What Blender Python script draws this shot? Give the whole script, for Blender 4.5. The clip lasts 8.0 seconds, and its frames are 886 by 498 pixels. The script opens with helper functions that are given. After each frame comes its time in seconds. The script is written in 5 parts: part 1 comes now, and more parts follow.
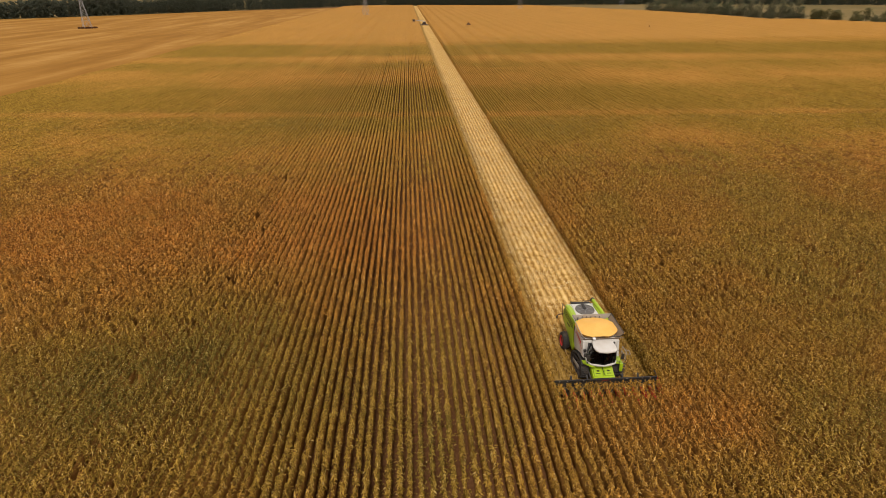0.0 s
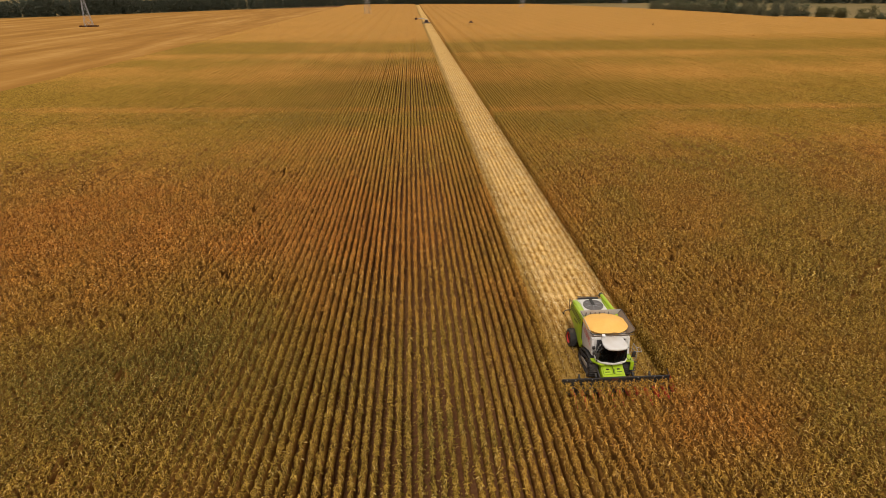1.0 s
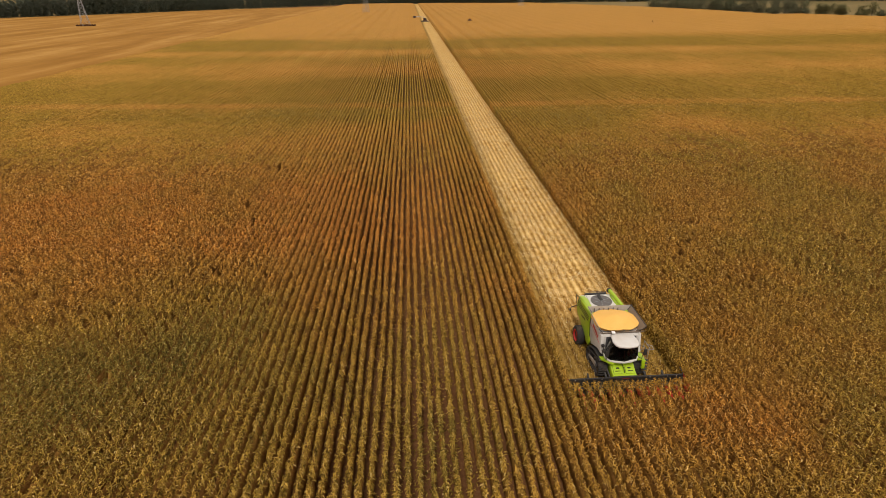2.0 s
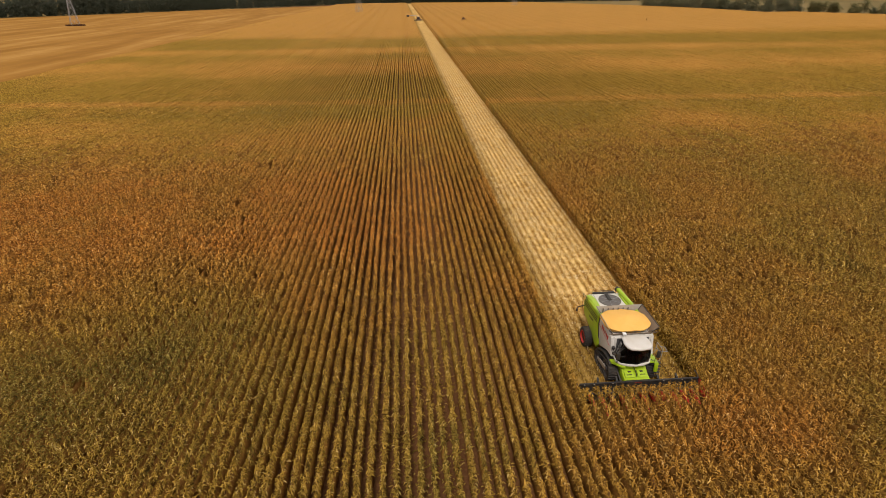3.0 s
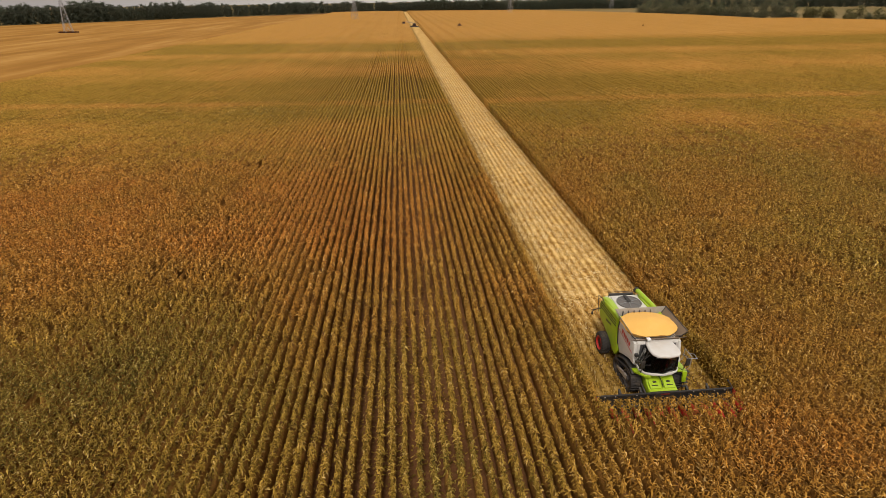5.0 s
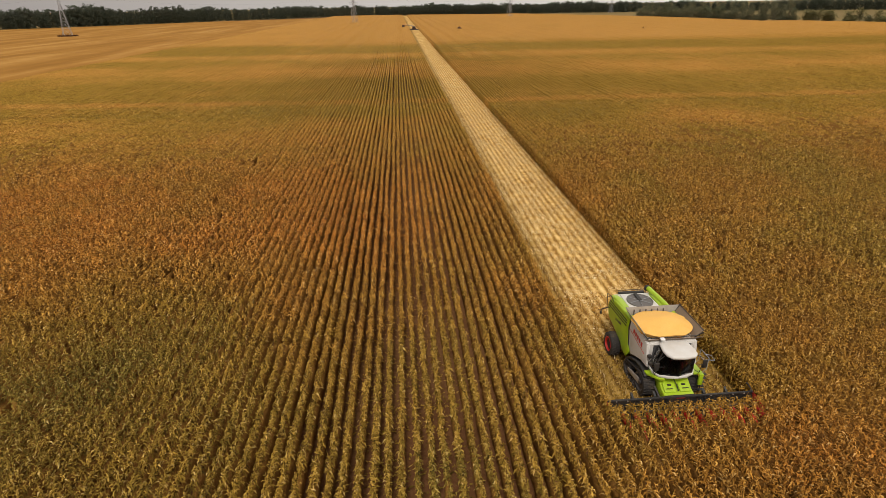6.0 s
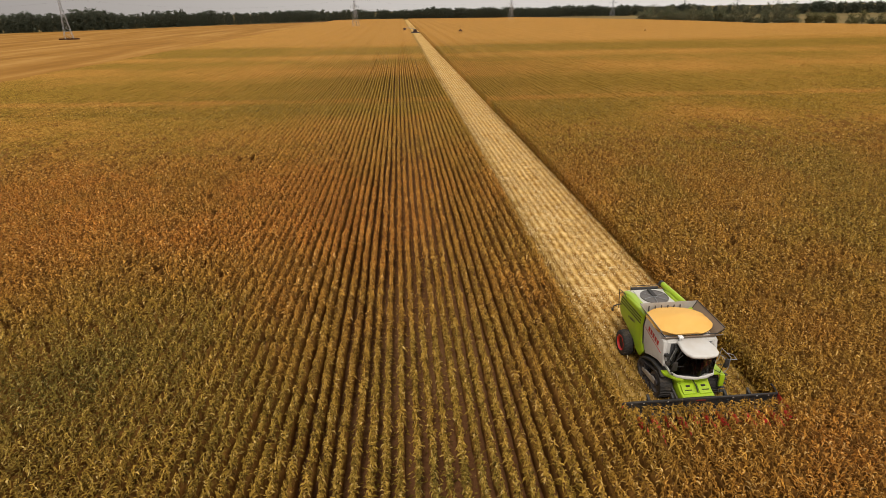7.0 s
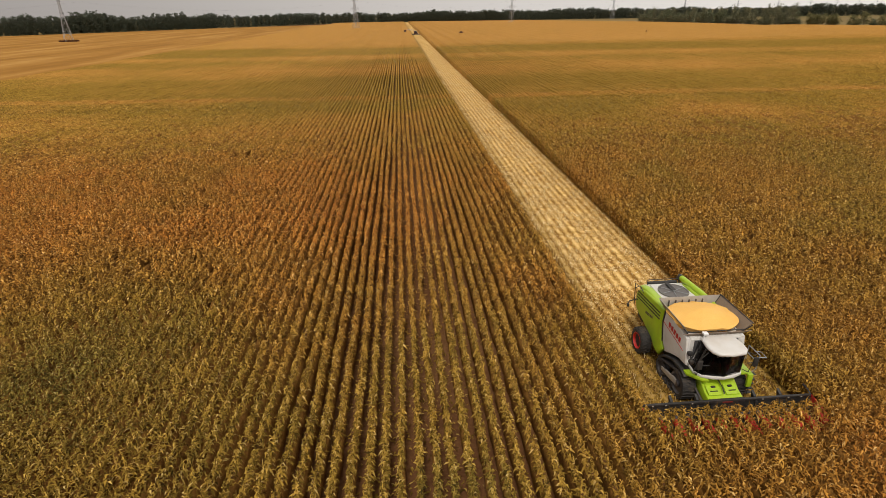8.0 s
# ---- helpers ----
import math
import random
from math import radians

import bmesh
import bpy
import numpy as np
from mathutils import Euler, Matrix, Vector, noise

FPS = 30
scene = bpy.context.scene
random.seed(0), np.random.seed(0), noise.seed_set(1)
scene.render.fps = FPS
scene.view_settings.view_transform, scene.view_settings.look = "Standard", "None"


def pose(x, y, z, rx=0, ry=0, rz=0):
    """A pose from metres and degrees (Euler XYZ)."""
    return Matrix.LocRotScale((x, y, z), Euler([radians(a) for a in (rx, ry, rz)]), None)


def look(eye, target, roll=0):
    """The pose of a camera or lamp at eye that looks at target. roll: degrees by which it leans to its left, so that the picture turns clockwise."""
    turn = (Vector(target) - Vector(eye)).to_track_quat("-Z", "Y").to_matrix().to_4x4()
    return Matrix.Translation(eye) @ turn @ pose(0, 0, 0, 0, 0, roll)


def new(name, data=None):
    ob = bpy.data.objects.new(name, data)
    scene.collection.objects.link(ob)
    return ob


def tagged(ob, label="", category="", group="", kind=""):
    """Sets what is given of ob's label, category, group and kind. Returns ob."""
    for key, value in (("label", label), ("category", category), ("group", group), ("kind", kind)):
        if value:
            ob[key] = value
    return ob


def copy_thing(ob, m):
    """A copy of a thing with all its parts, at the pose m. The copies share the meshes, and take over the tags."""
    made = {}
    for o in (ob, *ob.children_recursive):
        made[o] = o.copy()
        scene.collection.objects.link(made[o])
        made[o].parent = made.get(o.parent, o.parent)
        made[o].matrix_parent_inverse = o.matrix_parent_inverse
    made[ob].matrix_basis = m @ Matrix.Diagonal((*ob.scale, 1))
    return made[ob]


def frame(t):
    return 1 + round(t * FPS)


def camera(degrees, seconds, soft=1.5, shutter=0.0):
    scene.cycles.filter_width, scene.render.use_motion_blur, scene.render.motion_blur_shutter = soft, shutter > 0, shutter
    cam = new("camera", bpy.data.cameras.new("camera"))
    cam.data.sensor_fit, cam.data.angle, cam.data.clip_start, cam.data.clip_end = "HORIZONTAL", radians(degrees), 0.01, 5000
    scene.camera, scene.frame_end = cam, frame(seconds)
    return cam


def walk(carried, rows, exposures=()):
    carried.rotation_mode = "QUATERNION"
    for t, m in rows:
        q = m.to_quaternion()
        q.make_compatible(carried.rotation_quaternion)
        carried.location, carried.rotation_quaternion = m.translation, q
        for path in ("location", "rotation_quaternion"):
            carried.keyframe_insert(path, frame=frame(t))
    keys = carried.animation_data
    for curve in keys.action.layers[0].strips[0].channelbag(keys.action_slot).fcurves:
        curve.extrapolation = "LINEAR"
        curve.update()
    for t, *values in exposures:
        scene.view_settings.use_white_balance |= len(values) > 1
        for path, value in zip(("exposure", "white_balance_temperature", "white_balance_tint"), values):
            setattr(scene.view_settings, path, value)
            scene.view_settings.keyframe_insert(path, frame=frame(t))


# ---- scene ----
# x across the rows, y along the rows away from the eye, the header beam of the harvester stands at y = 0
cam = camera(79.06, 8.0, soft=0.5)
ROWS = [
    (0.0, -16.01, -36.0, 31.61, -3.26, -25.82, -0.48),
    (0.5, -15.94, -35.08, 30.81, -3.13, -25.84, -0.56),
    (1.0, -15.86, -34.22, 30.01, -3.01, -25.84, -0.54),
    (1.5, -15.81, -33.36, 29.22, -2.96, -25.86, -0.62),
    (3.0, -16.13, -30.09, 27.19, -3.71, -25.85, -0.83),
    (3.5, -16.22, -29.08, 26.59, -4.01, -25.74, -0.81),
    (4.0, -16.26, -28.21, 25.99, -4.08, -25.59, -0.87),
    (4.5, -16.27, -27.36, 25.3, -4.11, -25.3, -0.87),
    (6.0, -16.1, -24.74, 23.12, -4.13, -24.61, -0.98),
    (6.5, -16.08, -23.9, 22.35, -4.08, -24.41, -1.01),
    (7.0, -16.06, -23.09, 21.57, -3.99, -24.19, -1.05),
    (7.5, -16.08, -22.15, 20.71, -3.96, -24.01, -1.07),
    (8.0, -16.13, -21.19, 19.9, -3.95, -23.86, -1.09),
]
walk(cam, [(t, pose(x, y, z, 90 + pitch, 0, yaw) @ pose(0, 0, 0, 0, 0, roll)) for t, x, y, z, yaw, pitch, roll in ROWS],
     exposures=[(0.0, -0.06, 7000, 16), (4.5, -0.08, 6950, 15), (8.0, -0.05, 6750, 13)])

# ---- light: a grey, overcast sky with a broad soft sun ----
SUN_EL, SUN_AZ = 58.0, 190.0
world = bpy.data.worlds.new("sky")
scene.world = world
world.use_nodes = True
wn, wl = world.node_tree.nodes, world.node_tree.links
sky = wn.new("ShaderNodeTexSky")
sky.sky_type = "NISHITA"
sky.sun_disc = False
sky.sun_elevation, sky.sun_rotation = radians(SUN_EL), radians(SUN_AZ)
sky.air_density, sky.dust_density = 1.0, 5.0
grey = wn.new("ShaderNodeHueSaturation")
grey.inputs["Saturation"].default_value = 0.12
wl.new(sky.outputs["Color"], grey.inputs["Color"])
cloud = wn.new("ShaderNodeMix")
cloud.data_type = "RGBA"
cloud.inputs[0].default_value = 0.8
wl.new(grey.outputs["Color"], cloud.inputs[6])
side = wn.new("ShaderNodeSeparateXYZ")
wl.new(wn.new("ShaderNodeTexCoord").outputs["Generated"], side.inputs[0])
shade = wn.new("ShaderNodeMapRange")
for socket, value in zip(shade.inputs[1:5], (-0.6, 0.6, 0.0, 1.0)):
    socket.default_value = value
wl.new(side.outputs[0], shade.inputs[0])
bank = wn.new("ShaderNodeMix")
bank.data_type = "RGBA"
wl.new(shade.outputs[0], bank.inputs[0])
bank.inputs[6].default_value, bank.inputs[7].default_value = (2.9, 2.75, 2.62, 1), (7.0, 6.85, 6.5, 1)
wl.new(bank.outputs[2], cloud.inputs[7])
wl.new(cloud.outputs[2], wn["Background"].inputs["Color"])
wn["Background"].inputs["Strength"].default_value = 0.145
sun = new("sun", bpy.data.lights.new("sun", "SUN"))
sun.data.energy, sun.data.angle, sun.data.color = 1.8, radians(12), (1.0, 0.95, 0.86)
sun.matrix_world = look((0, 0, 0), (-math.sin(radians(SUN_AZ)) * math.cos(radians(SUN_EL)), -math.cos(radians(SUN_AZ)) * math.cos(radians(SUN_EL)), -math.sin(radians(SUN_EL))))


# ---- materials ----
def ramp(nt, fac, stops):
    r = nt.nodes.new("ShaderNodeValToRGB")
    while len(r.color_ramp.elements) < len(stops):
        r.color_ramp.elements.new(0.5)
    for e, (p, c) in zip(r.color_ramp.elements, stops):
        e.position, e.color = p, (*c, 1) if len(c) == 3 else c
    nt.links.new(fac, r.inputs["Fac"])
    return r.outputs["Color"]


def tex_noise(nt, vec, scale, detail=4.0, rough=0.6):
    n = nt.nodes.new("ShaderNodeTexNoise")
    n.inputs["Scale"].default_value, n.inputs["Detail"].default_value, n.inputs["Roughness"].default_value = scale, detail, rough
    nt.links.new(vec, n.inputs["Vector"])
    return n.outputs["Fac"]


def mix(nt, fac, a, b, blend="MIX"):
    m = nt.nodes.new("ShaderNodeMix")
    m.data_type, m.blend_type = "RGBA", blend
    for socket, value in ((m.inputs[0], fac), (m.inputs[6], a), (m.inputs[7], b)):
        if isinstance(value, (int, float)):
            socket.default_value = value
        elif isinstance(value, tuple):
            socket.default_value = (*value, 1)
        else:
            nt.links.new(value, socket)
    return m.outputs[2]


def calc(nt, op, a, b=0.0, c=0.0):
    m = nt.nodes.new("ShaderNodeMath")
    m.operation = op
    for socket, value in zip(m.inputs, (a, b, c)):
        if isinstance(value, (int, float)):
            socket.default_value = value
        else:
            nt.links.new(value, socket)
    return m.outputs[0]


def material(name, rough=0.6, metal=0.0):
    m = bpy.data.materials.new(name)
    m.use_nodes = True
    b = m.node_tree.nodes["Principled BSDF"]
    b.inputs["Roughness"].default_value, b.inputs["Metallic"].default_value = rough, metal
    geo = m.node_tree.nodes.new("ShaderNodeNewGeometry")
    return m, m.node_tree, b, geo


def surface(name, c1, c2, rough=0.5, metal=0.0, scale=3.0, dirt=(0.16, 0.11, 0.06), grime=0.25, bump=0.1, coat=0.0):
    """Painted, rubber or metal surface: two tones at a small scale, dust and grime at a larger one."""
    m, nt, b, geo = material(name, rough, metal)
    co = nt.nodes.new("ShaderNodeTexCoord").outputs["Object"]
    small = tex_noise(nt, co, scale * 8, 3)
    large = tex_noise(nt, co, scale, 6, 0.7)
    col = mix(nt, small, c1, c2)
    col = mix(nt, calc(nt, "MULTIPLY", ramp(nt, large, [(0.48, (0, 0, 0)), (0.75, (1, 1, 1))]), grime), col, dirt)
    nt.links.new(col, b.inputs["Base Color"])
    nt.links.new(calc(nt, "MULTIPLY_ADD", large, 0.35, rough - 0.15), b.inputs["Roughness"])
    b.inputs["Coat Weight"].default_value = coat
    if bump:
        bu = nt.nodes.new("ShaderNodeBump")
        bu.inputs["Strength"].default_value, bu.inputs["Distance"].default_value = bump, 0.01
        nt.links.new(small, bu.inputs["Height"])
        nt.links.new(bu.outputs["Normal"], b.inputs["Normal"])
    return m


def grid_noise(x, y, cell, seed):
    """Smooth noise from -1 to 1 over the plan, with patches about one cell wide."""
    table = np.random.default_rng(seed).uniform(-1, 1, (128, 128))
    u, v = x / cell + 64, y / cell + 64
    i, j = np.floor(u).astype(int), np.floor(v).astype(int)
    a, b = u - i, v - j
    a, b = a * a * (3 - 2 * a), b * b * (3 - 2 * b)
    at = lambda p, q: table[p % 128, q % 128]
    return (at(i, j) * (1 - a) + at(i + 1, j) * a) * (1 - b) + (at(i, j + 1) * (1 - a) + at(i + 1, j + 1) * a) * b


# patches of the field that ripen sooner (-) or later (+): middle, half sizes, amount
PATCHES = [(-39, 1, 15, 10, 0.78), (-31, 11, 8, 6, 0.4), (-48, 6, 10, 5, 0.35), (-16, -6, 9, 9, 0.35), (-50, 37, 36, 17, -0.5), (-22, 33, 9, 18, -0.55), (-24, 13, 6, 6, -0.3),
           (5, -4, 7, 5, -0.5), (13, 4, 6, 7, -0.35), (22, 60, 20, 25, 0.2), (12, -12, 12, 5, 0.25), (18, -7, 5, 6, 0.3), (12, 34, 8, 20, 0.1), (30, 18, 14, 14, 0.4), (34, 48, 20, 18, 0.2), (17, 86, 14, 9, 0.45), (43, 80, 13, 9, -0.5), (-36, 94, 30, 9, 0.25), (-6, 10, 4, 16, -0.1)]
# ripening in bands across the rows
BANDS = ([-40, 10, 40, 62, 82, 93, 104, 106, 110, 112, 117, 145, 160, 175, 200, 215, 228, 240, 255, 300, 325, 420],
         [0.7, 0.62, 0.5, 0.5, 0.58, 0.9, 0.9, 0.4, 0.4, 0.95, 1.0, 1.05, 0.5, 0.2, 0.6, 0.85, 0.4, 0.15, 1.0, 0.95, 0.1, 0.0])


def ripeness(x, y):
    """Below 0 rusty, 0 dry and tan, 1 olive, above that still green."""
    v = np.interp(y + 0.066 * x + 2 * grid_noise(x, y, 40, 1), *BANDS)
    for cx, cy, rx, ry, a in PATCHES:
        v = v + a * np.exp(-((x - cx) / rx) ** 2 - ((y - cy) / ry) ** 2)
    return v + 0.2 * grid_noise(x, y, 22, 2) + 0.2 * grid_noise(x, y, 7, 3) + 0.16 * grid_noise(x, y, 2.2, 4)


def field_value(nt, name):
    node = nt.nodes.new("ShaderNodeAttribute")
    node.attribute_name = name
    return node.outputs["Fac"]


def crop_material():
    m, nt, b, geo = material("dry_corn_leaf", 0.75)
    ripe = field_value(nt, "ripe")
    rnd = geo.outputs["Random Per Island"]
    dry = ramp(nt, rnd, [(0.0, (0.12, 0.041, 0.007)), (0.25, (0.34, 0.127, 0.018)), (0.65, (0.485, 0.205, 0.034)), (0.92, (0.59, 0.29, 0.066)), (1.0, (0.69, 0.42, 0.15))])
    olive = ramp(nt, rnd, [(0.0, (0.08, 0.045, 0.006)), (0.25, (0.225, 0.133, 0.017)), (0.65, (0.345, 0.205, 0.032)), (0.92, (0.47, 0.29, 0.058)), (1.0, (0.58, 0.4, 0.14))])
    fresh = ramp(nt, rnd, [(0.0, (0.042, 0.038, 0.007)), (0.25, (0.095, 0.083, 0.016)), (0.65, (0.165, 0.133, 0.025)), (0.92, (0.26, 0.205, 0.048)), (1.0, (0.38, 0.31, 0.12))])
    rust = ramp(nt, rnd, [(0.0, (0.1, 0.027, 0.006)), (0.25, (0.27, 0.077, 0.015)), (0.65, (0.39, 0.125, 0.027)), (0.92, (0.48, 0.19, 0.05)), (1.0, (0.62, 0.3, 0.11))])
    share = lambda lo, hi: ramp(nt, calc(nt, "MULTIPLY_ADD", ripe, 0.25, 0.5), [(0.5 + lo / 4, (0, 0, 0)), (0.5 + hi / 4, (1, 1, 1))])
    col = mix(nt, share(-0.9, -0.1), rust, dry)
    col = mix(nt, share(0.05, 0.9), col, olive)
    col = mix(nt, share(0.95, 1.7), col, fresh)
    grey = nt.nodes.new("ShaderNodeCombineColor")
    for socket in grey.inputs[:3]:
        nt.links.new(field_value(nt, "tone"), socket)      # one plant paler than the next
    col = mix(nt, 1.0, col, grey.outputs[0], "MULTIPLY")
    nt.links.new(col, b.inputs["Base Color"])
    b.inputs["Specular IOR Level"].default_value = 0.12
    return m


def canopy_material():
    """The far crop, where rows and leaves run together."""
    m, nt, b, geo = material("far_crop", 0.9)
    b.inputs["Specular IOR Level"].default_value = 0.1
    leafy = tex_noise(nt, geo.outputs["Position"], 2.0, 5, 0.8)
    dry = ramp(nt, leafy, [(0.38, (0.2, 0.088, 0.014)), (0.5, (0.42, 0.205, 0.038)), (0.62, (0.62, 0.335, 0.083))])
    olive = ramp(nt, leafy, [(0.38, (0.1, 0.057, 0.008)), (0.5, (0.25, 0.145, 0.019)), (0.62, (0.4, 0.24, 0.04))])
    clamp = nt.nodes.new("ShaderNodeClamp")
    nt.links.new(field_value(nt, "ripe"), clamp.inputs[0])
    nt.links.new(mix(nt, clamp.outputs[0], dry, olive), b.inputs["Base Color"])
    return m


def ground_material(name, tones, scale):
    m, nt, b, geo = material(name, 0.95)
    p = geo.outputs["Position"]
    big = tex_noise(nt, p, scale * 0.06, 5, 0.65)
    small = tex_noise(nt, p, scale * 3, 6, 0.75)
    f = calc(nt, "ADD", calc(nt, "MULTIPLY", big, 0.5), calc(nt, "MULTIPLY", small, 0.5))
    nt.links.new(ramp(nt, f, tones), b.inputs["Base Color"])
    b.inputs["Specular IOR Level"].default_value = 0.08
    return m


def island_material(name, stops, rough=0.8, spec=0.2, through_light=0.0):
    m, nt, b, geo = material(name, rough)
    col = ramp(nt, geo.outputs["Random Per Island"], stops)
    nt.links.new(col, b.inputs["Base Color"])
    b.inputs["Specular IOR Level"].default_value = spec
    if through_light:
        thin, both = nt.nodes.new("ShaderNodeBsdfTranslucent"), nt.nodes.new("ShaderNodeMixShader")
        nt.links.new(col, thin.inputs["Color"])
        both.inputs[0].default_value = through_light
        nt.links.new(b.outputs[0], both.inputs[1])
        nt.links.new(thin.outputs[0], both.inputs[2])
        nt.links.new(both.outputs[0], nt.nodes["Material Output"].inputs["Surface"])
    return m


CORN = crop_material()
CANOPY = canopy_material()
SOIL = ground_material("dark_soil", [(0.3, (0.08, 0.034, 0.014)), (0.5, (0.165, 0.076, 0.031)), (0.72, (0.26, 0.14, 0.06))], 1.0)
# withered brown, darkened to stand in for the shade between the rows
WITHERED_SHADED = ground_material("withered_leaf_shaded", [(0.32, (0.08, 0.035, 0.009)), (0.5, (0.22, 0.105, 0.024)), (0.68, (0.38, 0.19, 0.048))], 2.5)


def cut_field_material():
    """Stubble field with paler lanes of straw along the way it was worked."""
    m, nt, b, geo = material("cut_field", 0.95)
    b.inputs["Specular IOR Level"].default_value = 0.08
    lanes = nt.nodes.new("ShaderNodeMapping")
    lanes.inputs["Scale"].default_value = (0.05, 0.006, 1.0)
    nt.links.new(geo.outputs["Position"], lanes.inputs["Vector"])
    f = calc(nt, "ADD", calc(nt, "MULTIPLY", tex_noise(nt, lanes.outputs[0], 1.0, 4, 0.65), 0.75), calc(nt, "MULTIPLY", tex_noise(nt, geo.outputs["Position"], 0.05, 6, 0.7), 0.25))
    nt.links.new(ramp(nt, f, [(0.38, (0.27, 0.125, 0.022)), (0.5, (0.33, 0.16, 0.032)), (0.64, (0.43, 0.23, 0.06))]), b.inputs["Base Color"])
    return m


CUT_GROUND = cut_field_material()


def strip_material():
    """Cut strip: trodden brown litter at the machine and along the edges, pale chopped straw elsewhere, dark stubble rows."""
    m, nt, b, geo = material("straw_covered_ground", 0.95)
    b.inputs["Specular IOR Level"].default_value = 0.08
    p = geo.outputs["Position"]
    sep = nt.nodes.new("ShaderNodeSeparateXYZ")
    nt.links.new(p, sep.inputs[0])
    x, y = sep.outputs[0], sep.outputs[1]
    big, clump, small = tex_noise(nt, p, 0.12, 4, 0.65), tex_noise(nt, p, 0.9, 4, 0.7), tex_noise(nt, p, 5.0, 6, 0.75)
    rows = calc(nt, "MULTIPLY", calc(nt, "COSINE", calc(nt, "MULTIPLY", x, 2 * math.pi / 0.75)), 0.1)
    f = calc(nt, "ADD", calc(nt, "MULTIPLY_ADD", big, 0.3, rows), calc(nt, "MULTIPLY_ADD", clump, 0.75, calc(nt, "MULTIPLY_ADD", small, 0.45, -0.25)))
    straw = ramp(nt, f, [(0.38, (0.26, 0.13, 0.03)), (0.49, (0.52, 0.31, 0.09)), (0.62, (0.76, 0.53, 0.205)), (0.82, (0.9, 0.73, 0.4))])
    brown = ramp(nt, f, [(0.36, (0.12, 0.058, 0.014)), (0.5, (0.26, 0.155, 0.038)), (0.64, (0.4, 0.25, 0.072)), (0.85, (0.55, 0.37, 0.14))])
    wobble = calc(nt, "MULTIPLY_ADD", tex_noise(nt, p, 0.55, 5, 0.7), 9.0, -4.5)
    start = calc(nt, "MULTIPLY_ADD", calc(nt, "ADD", y, wobble), 1 / 8, -5.5 / 8)
    edge = calc(nt, "SUBTRACT", 2.85, calc(nt, "MULTIPLY", calc(nt, "ABSOLUTE", calc(nt, "ADD", calc(nt, "ADD", x, -1.3), calc(nt, "MULTIPLY", wobble, 0.22))), 0.62))
    cover = nt.nodes.new("ShaderNodeClamp")
    nt.links.new(calc(nt, "MINIMUM", start, edge), cover.inputs[0])
    nt.links.new(mix(nt, cover.outputs[0], brown, straw), b.inputs["Base Color"])
    return m


STRIP = strip_material()
STRAW = island_material("straw", [(0.0, (0.34, 0.19, 0.05)), (0.4, (0.64, 0.43, 0.16)), (0.8, (0.8, 0.6, 0.28)), (1.0, (0.9, 0.77, 0.48))])
LEAF = island_material("tree_leaf", [(0.0, (0.05, 0.065, 0.035)), (0.5, (0.10, 0.12, 0.062)), (1.0, (0.18, 0.2, 0.105))])
LEAF_DRY = island_material("turning_leaf", [(0.0, (0.08, 0.085, 0.04)), (0.5, (0.16, 0.16, 0.07)), (1.0, (0.28, 0.24, 0.11))], 0.8, 0.1, 0.4)
BARK = surface("bark", (0.09, 0.075, 0.06), (0.14, 0.12, 0.1), 0.9, 0, 0.5, grime=0.3, bump=0.4)
LIME = surface("green_paint", (0.33, 0.50, 0.012), (0.37, 0.54, 0.02), 0.35, 0, 0.9, (0.27, 0.24, 0.08), 0.6, 0.02, 0.2)
WHITE = surface("white_paint", (0.62, 0.605, 0.57), (0.68, 0.665, 0.63), 0.35, 0, 0.9, (0.45, 0.38, 0.27), 0.4, 0.02, 0.3)
BLACK = surface("black_plastic", (0.018, 0.018, 0.018), (0.03, 0.028, 0.026), 0.55, 0, 1.5, (0.16, 0.12, 0.07), 0.3, 0.05)
STEEL = surface("dark_painted_steel", (0.055, 0.05, 0.052), (0.08, 0.072, 0.072), 0.5, 0.2, 1.5, (0.2, 0.14, 0.08), 0.35, 0.1)
GREYMETAL = surface("tank_sheet", (0.40, 0.37, 0.33), (0.5, 0.47, 0.42), 0.5, 0.4, 1.2, (0.25, 0.19, 0.12), 0.5, 0.05)
RUBBER = surface("rubber", (0.02, 0.018, 0.017), (0.04, 0.034, 0.03), 0.8, 0, 1.2, (0.19, 0.14, 0.09), 0.6, 0.2)
RED = surface("red_paint", (0.52, 0.02, 0.015), (0.6, 0.03, 0.02), 0.4, 0, 1.5, (0.3, 0.12, 0.07), 0.3, 0.02)
SCREEN = surface("intake_mesh", (0.13, 0.12, 0.115), (0.22, 0.21, 0.2), 0.6, 0.5, 6.0, (0.3, 0.25, 0.18), 0.4, 0.3)
GALV = surface("galvanised_steel", (0.33, 0.34, 0.35), (0.42, 0.43, 0.44), 0.55, 0.6, 0.4, (0.25, 0.24, 0.22), 0.2, 0.0)
LAMP = surface("lamp_lens", (0.75, 0.75, 0.74), (0.85, 0.85, 0.83), 0.15, 0, 3.0, grime=0.1, bump=0.0)
SEAT = surface("seat_cloth", (0.05, 0.05, 0.055), (0.08, 0.08, 0.085), 0.9, 0, 4.0)
DARKGREY = surface("cab_lining", (0.05, 0.05, 0.052), (0.075, 0.075, 0.078), 0.8, 0, 2.0)


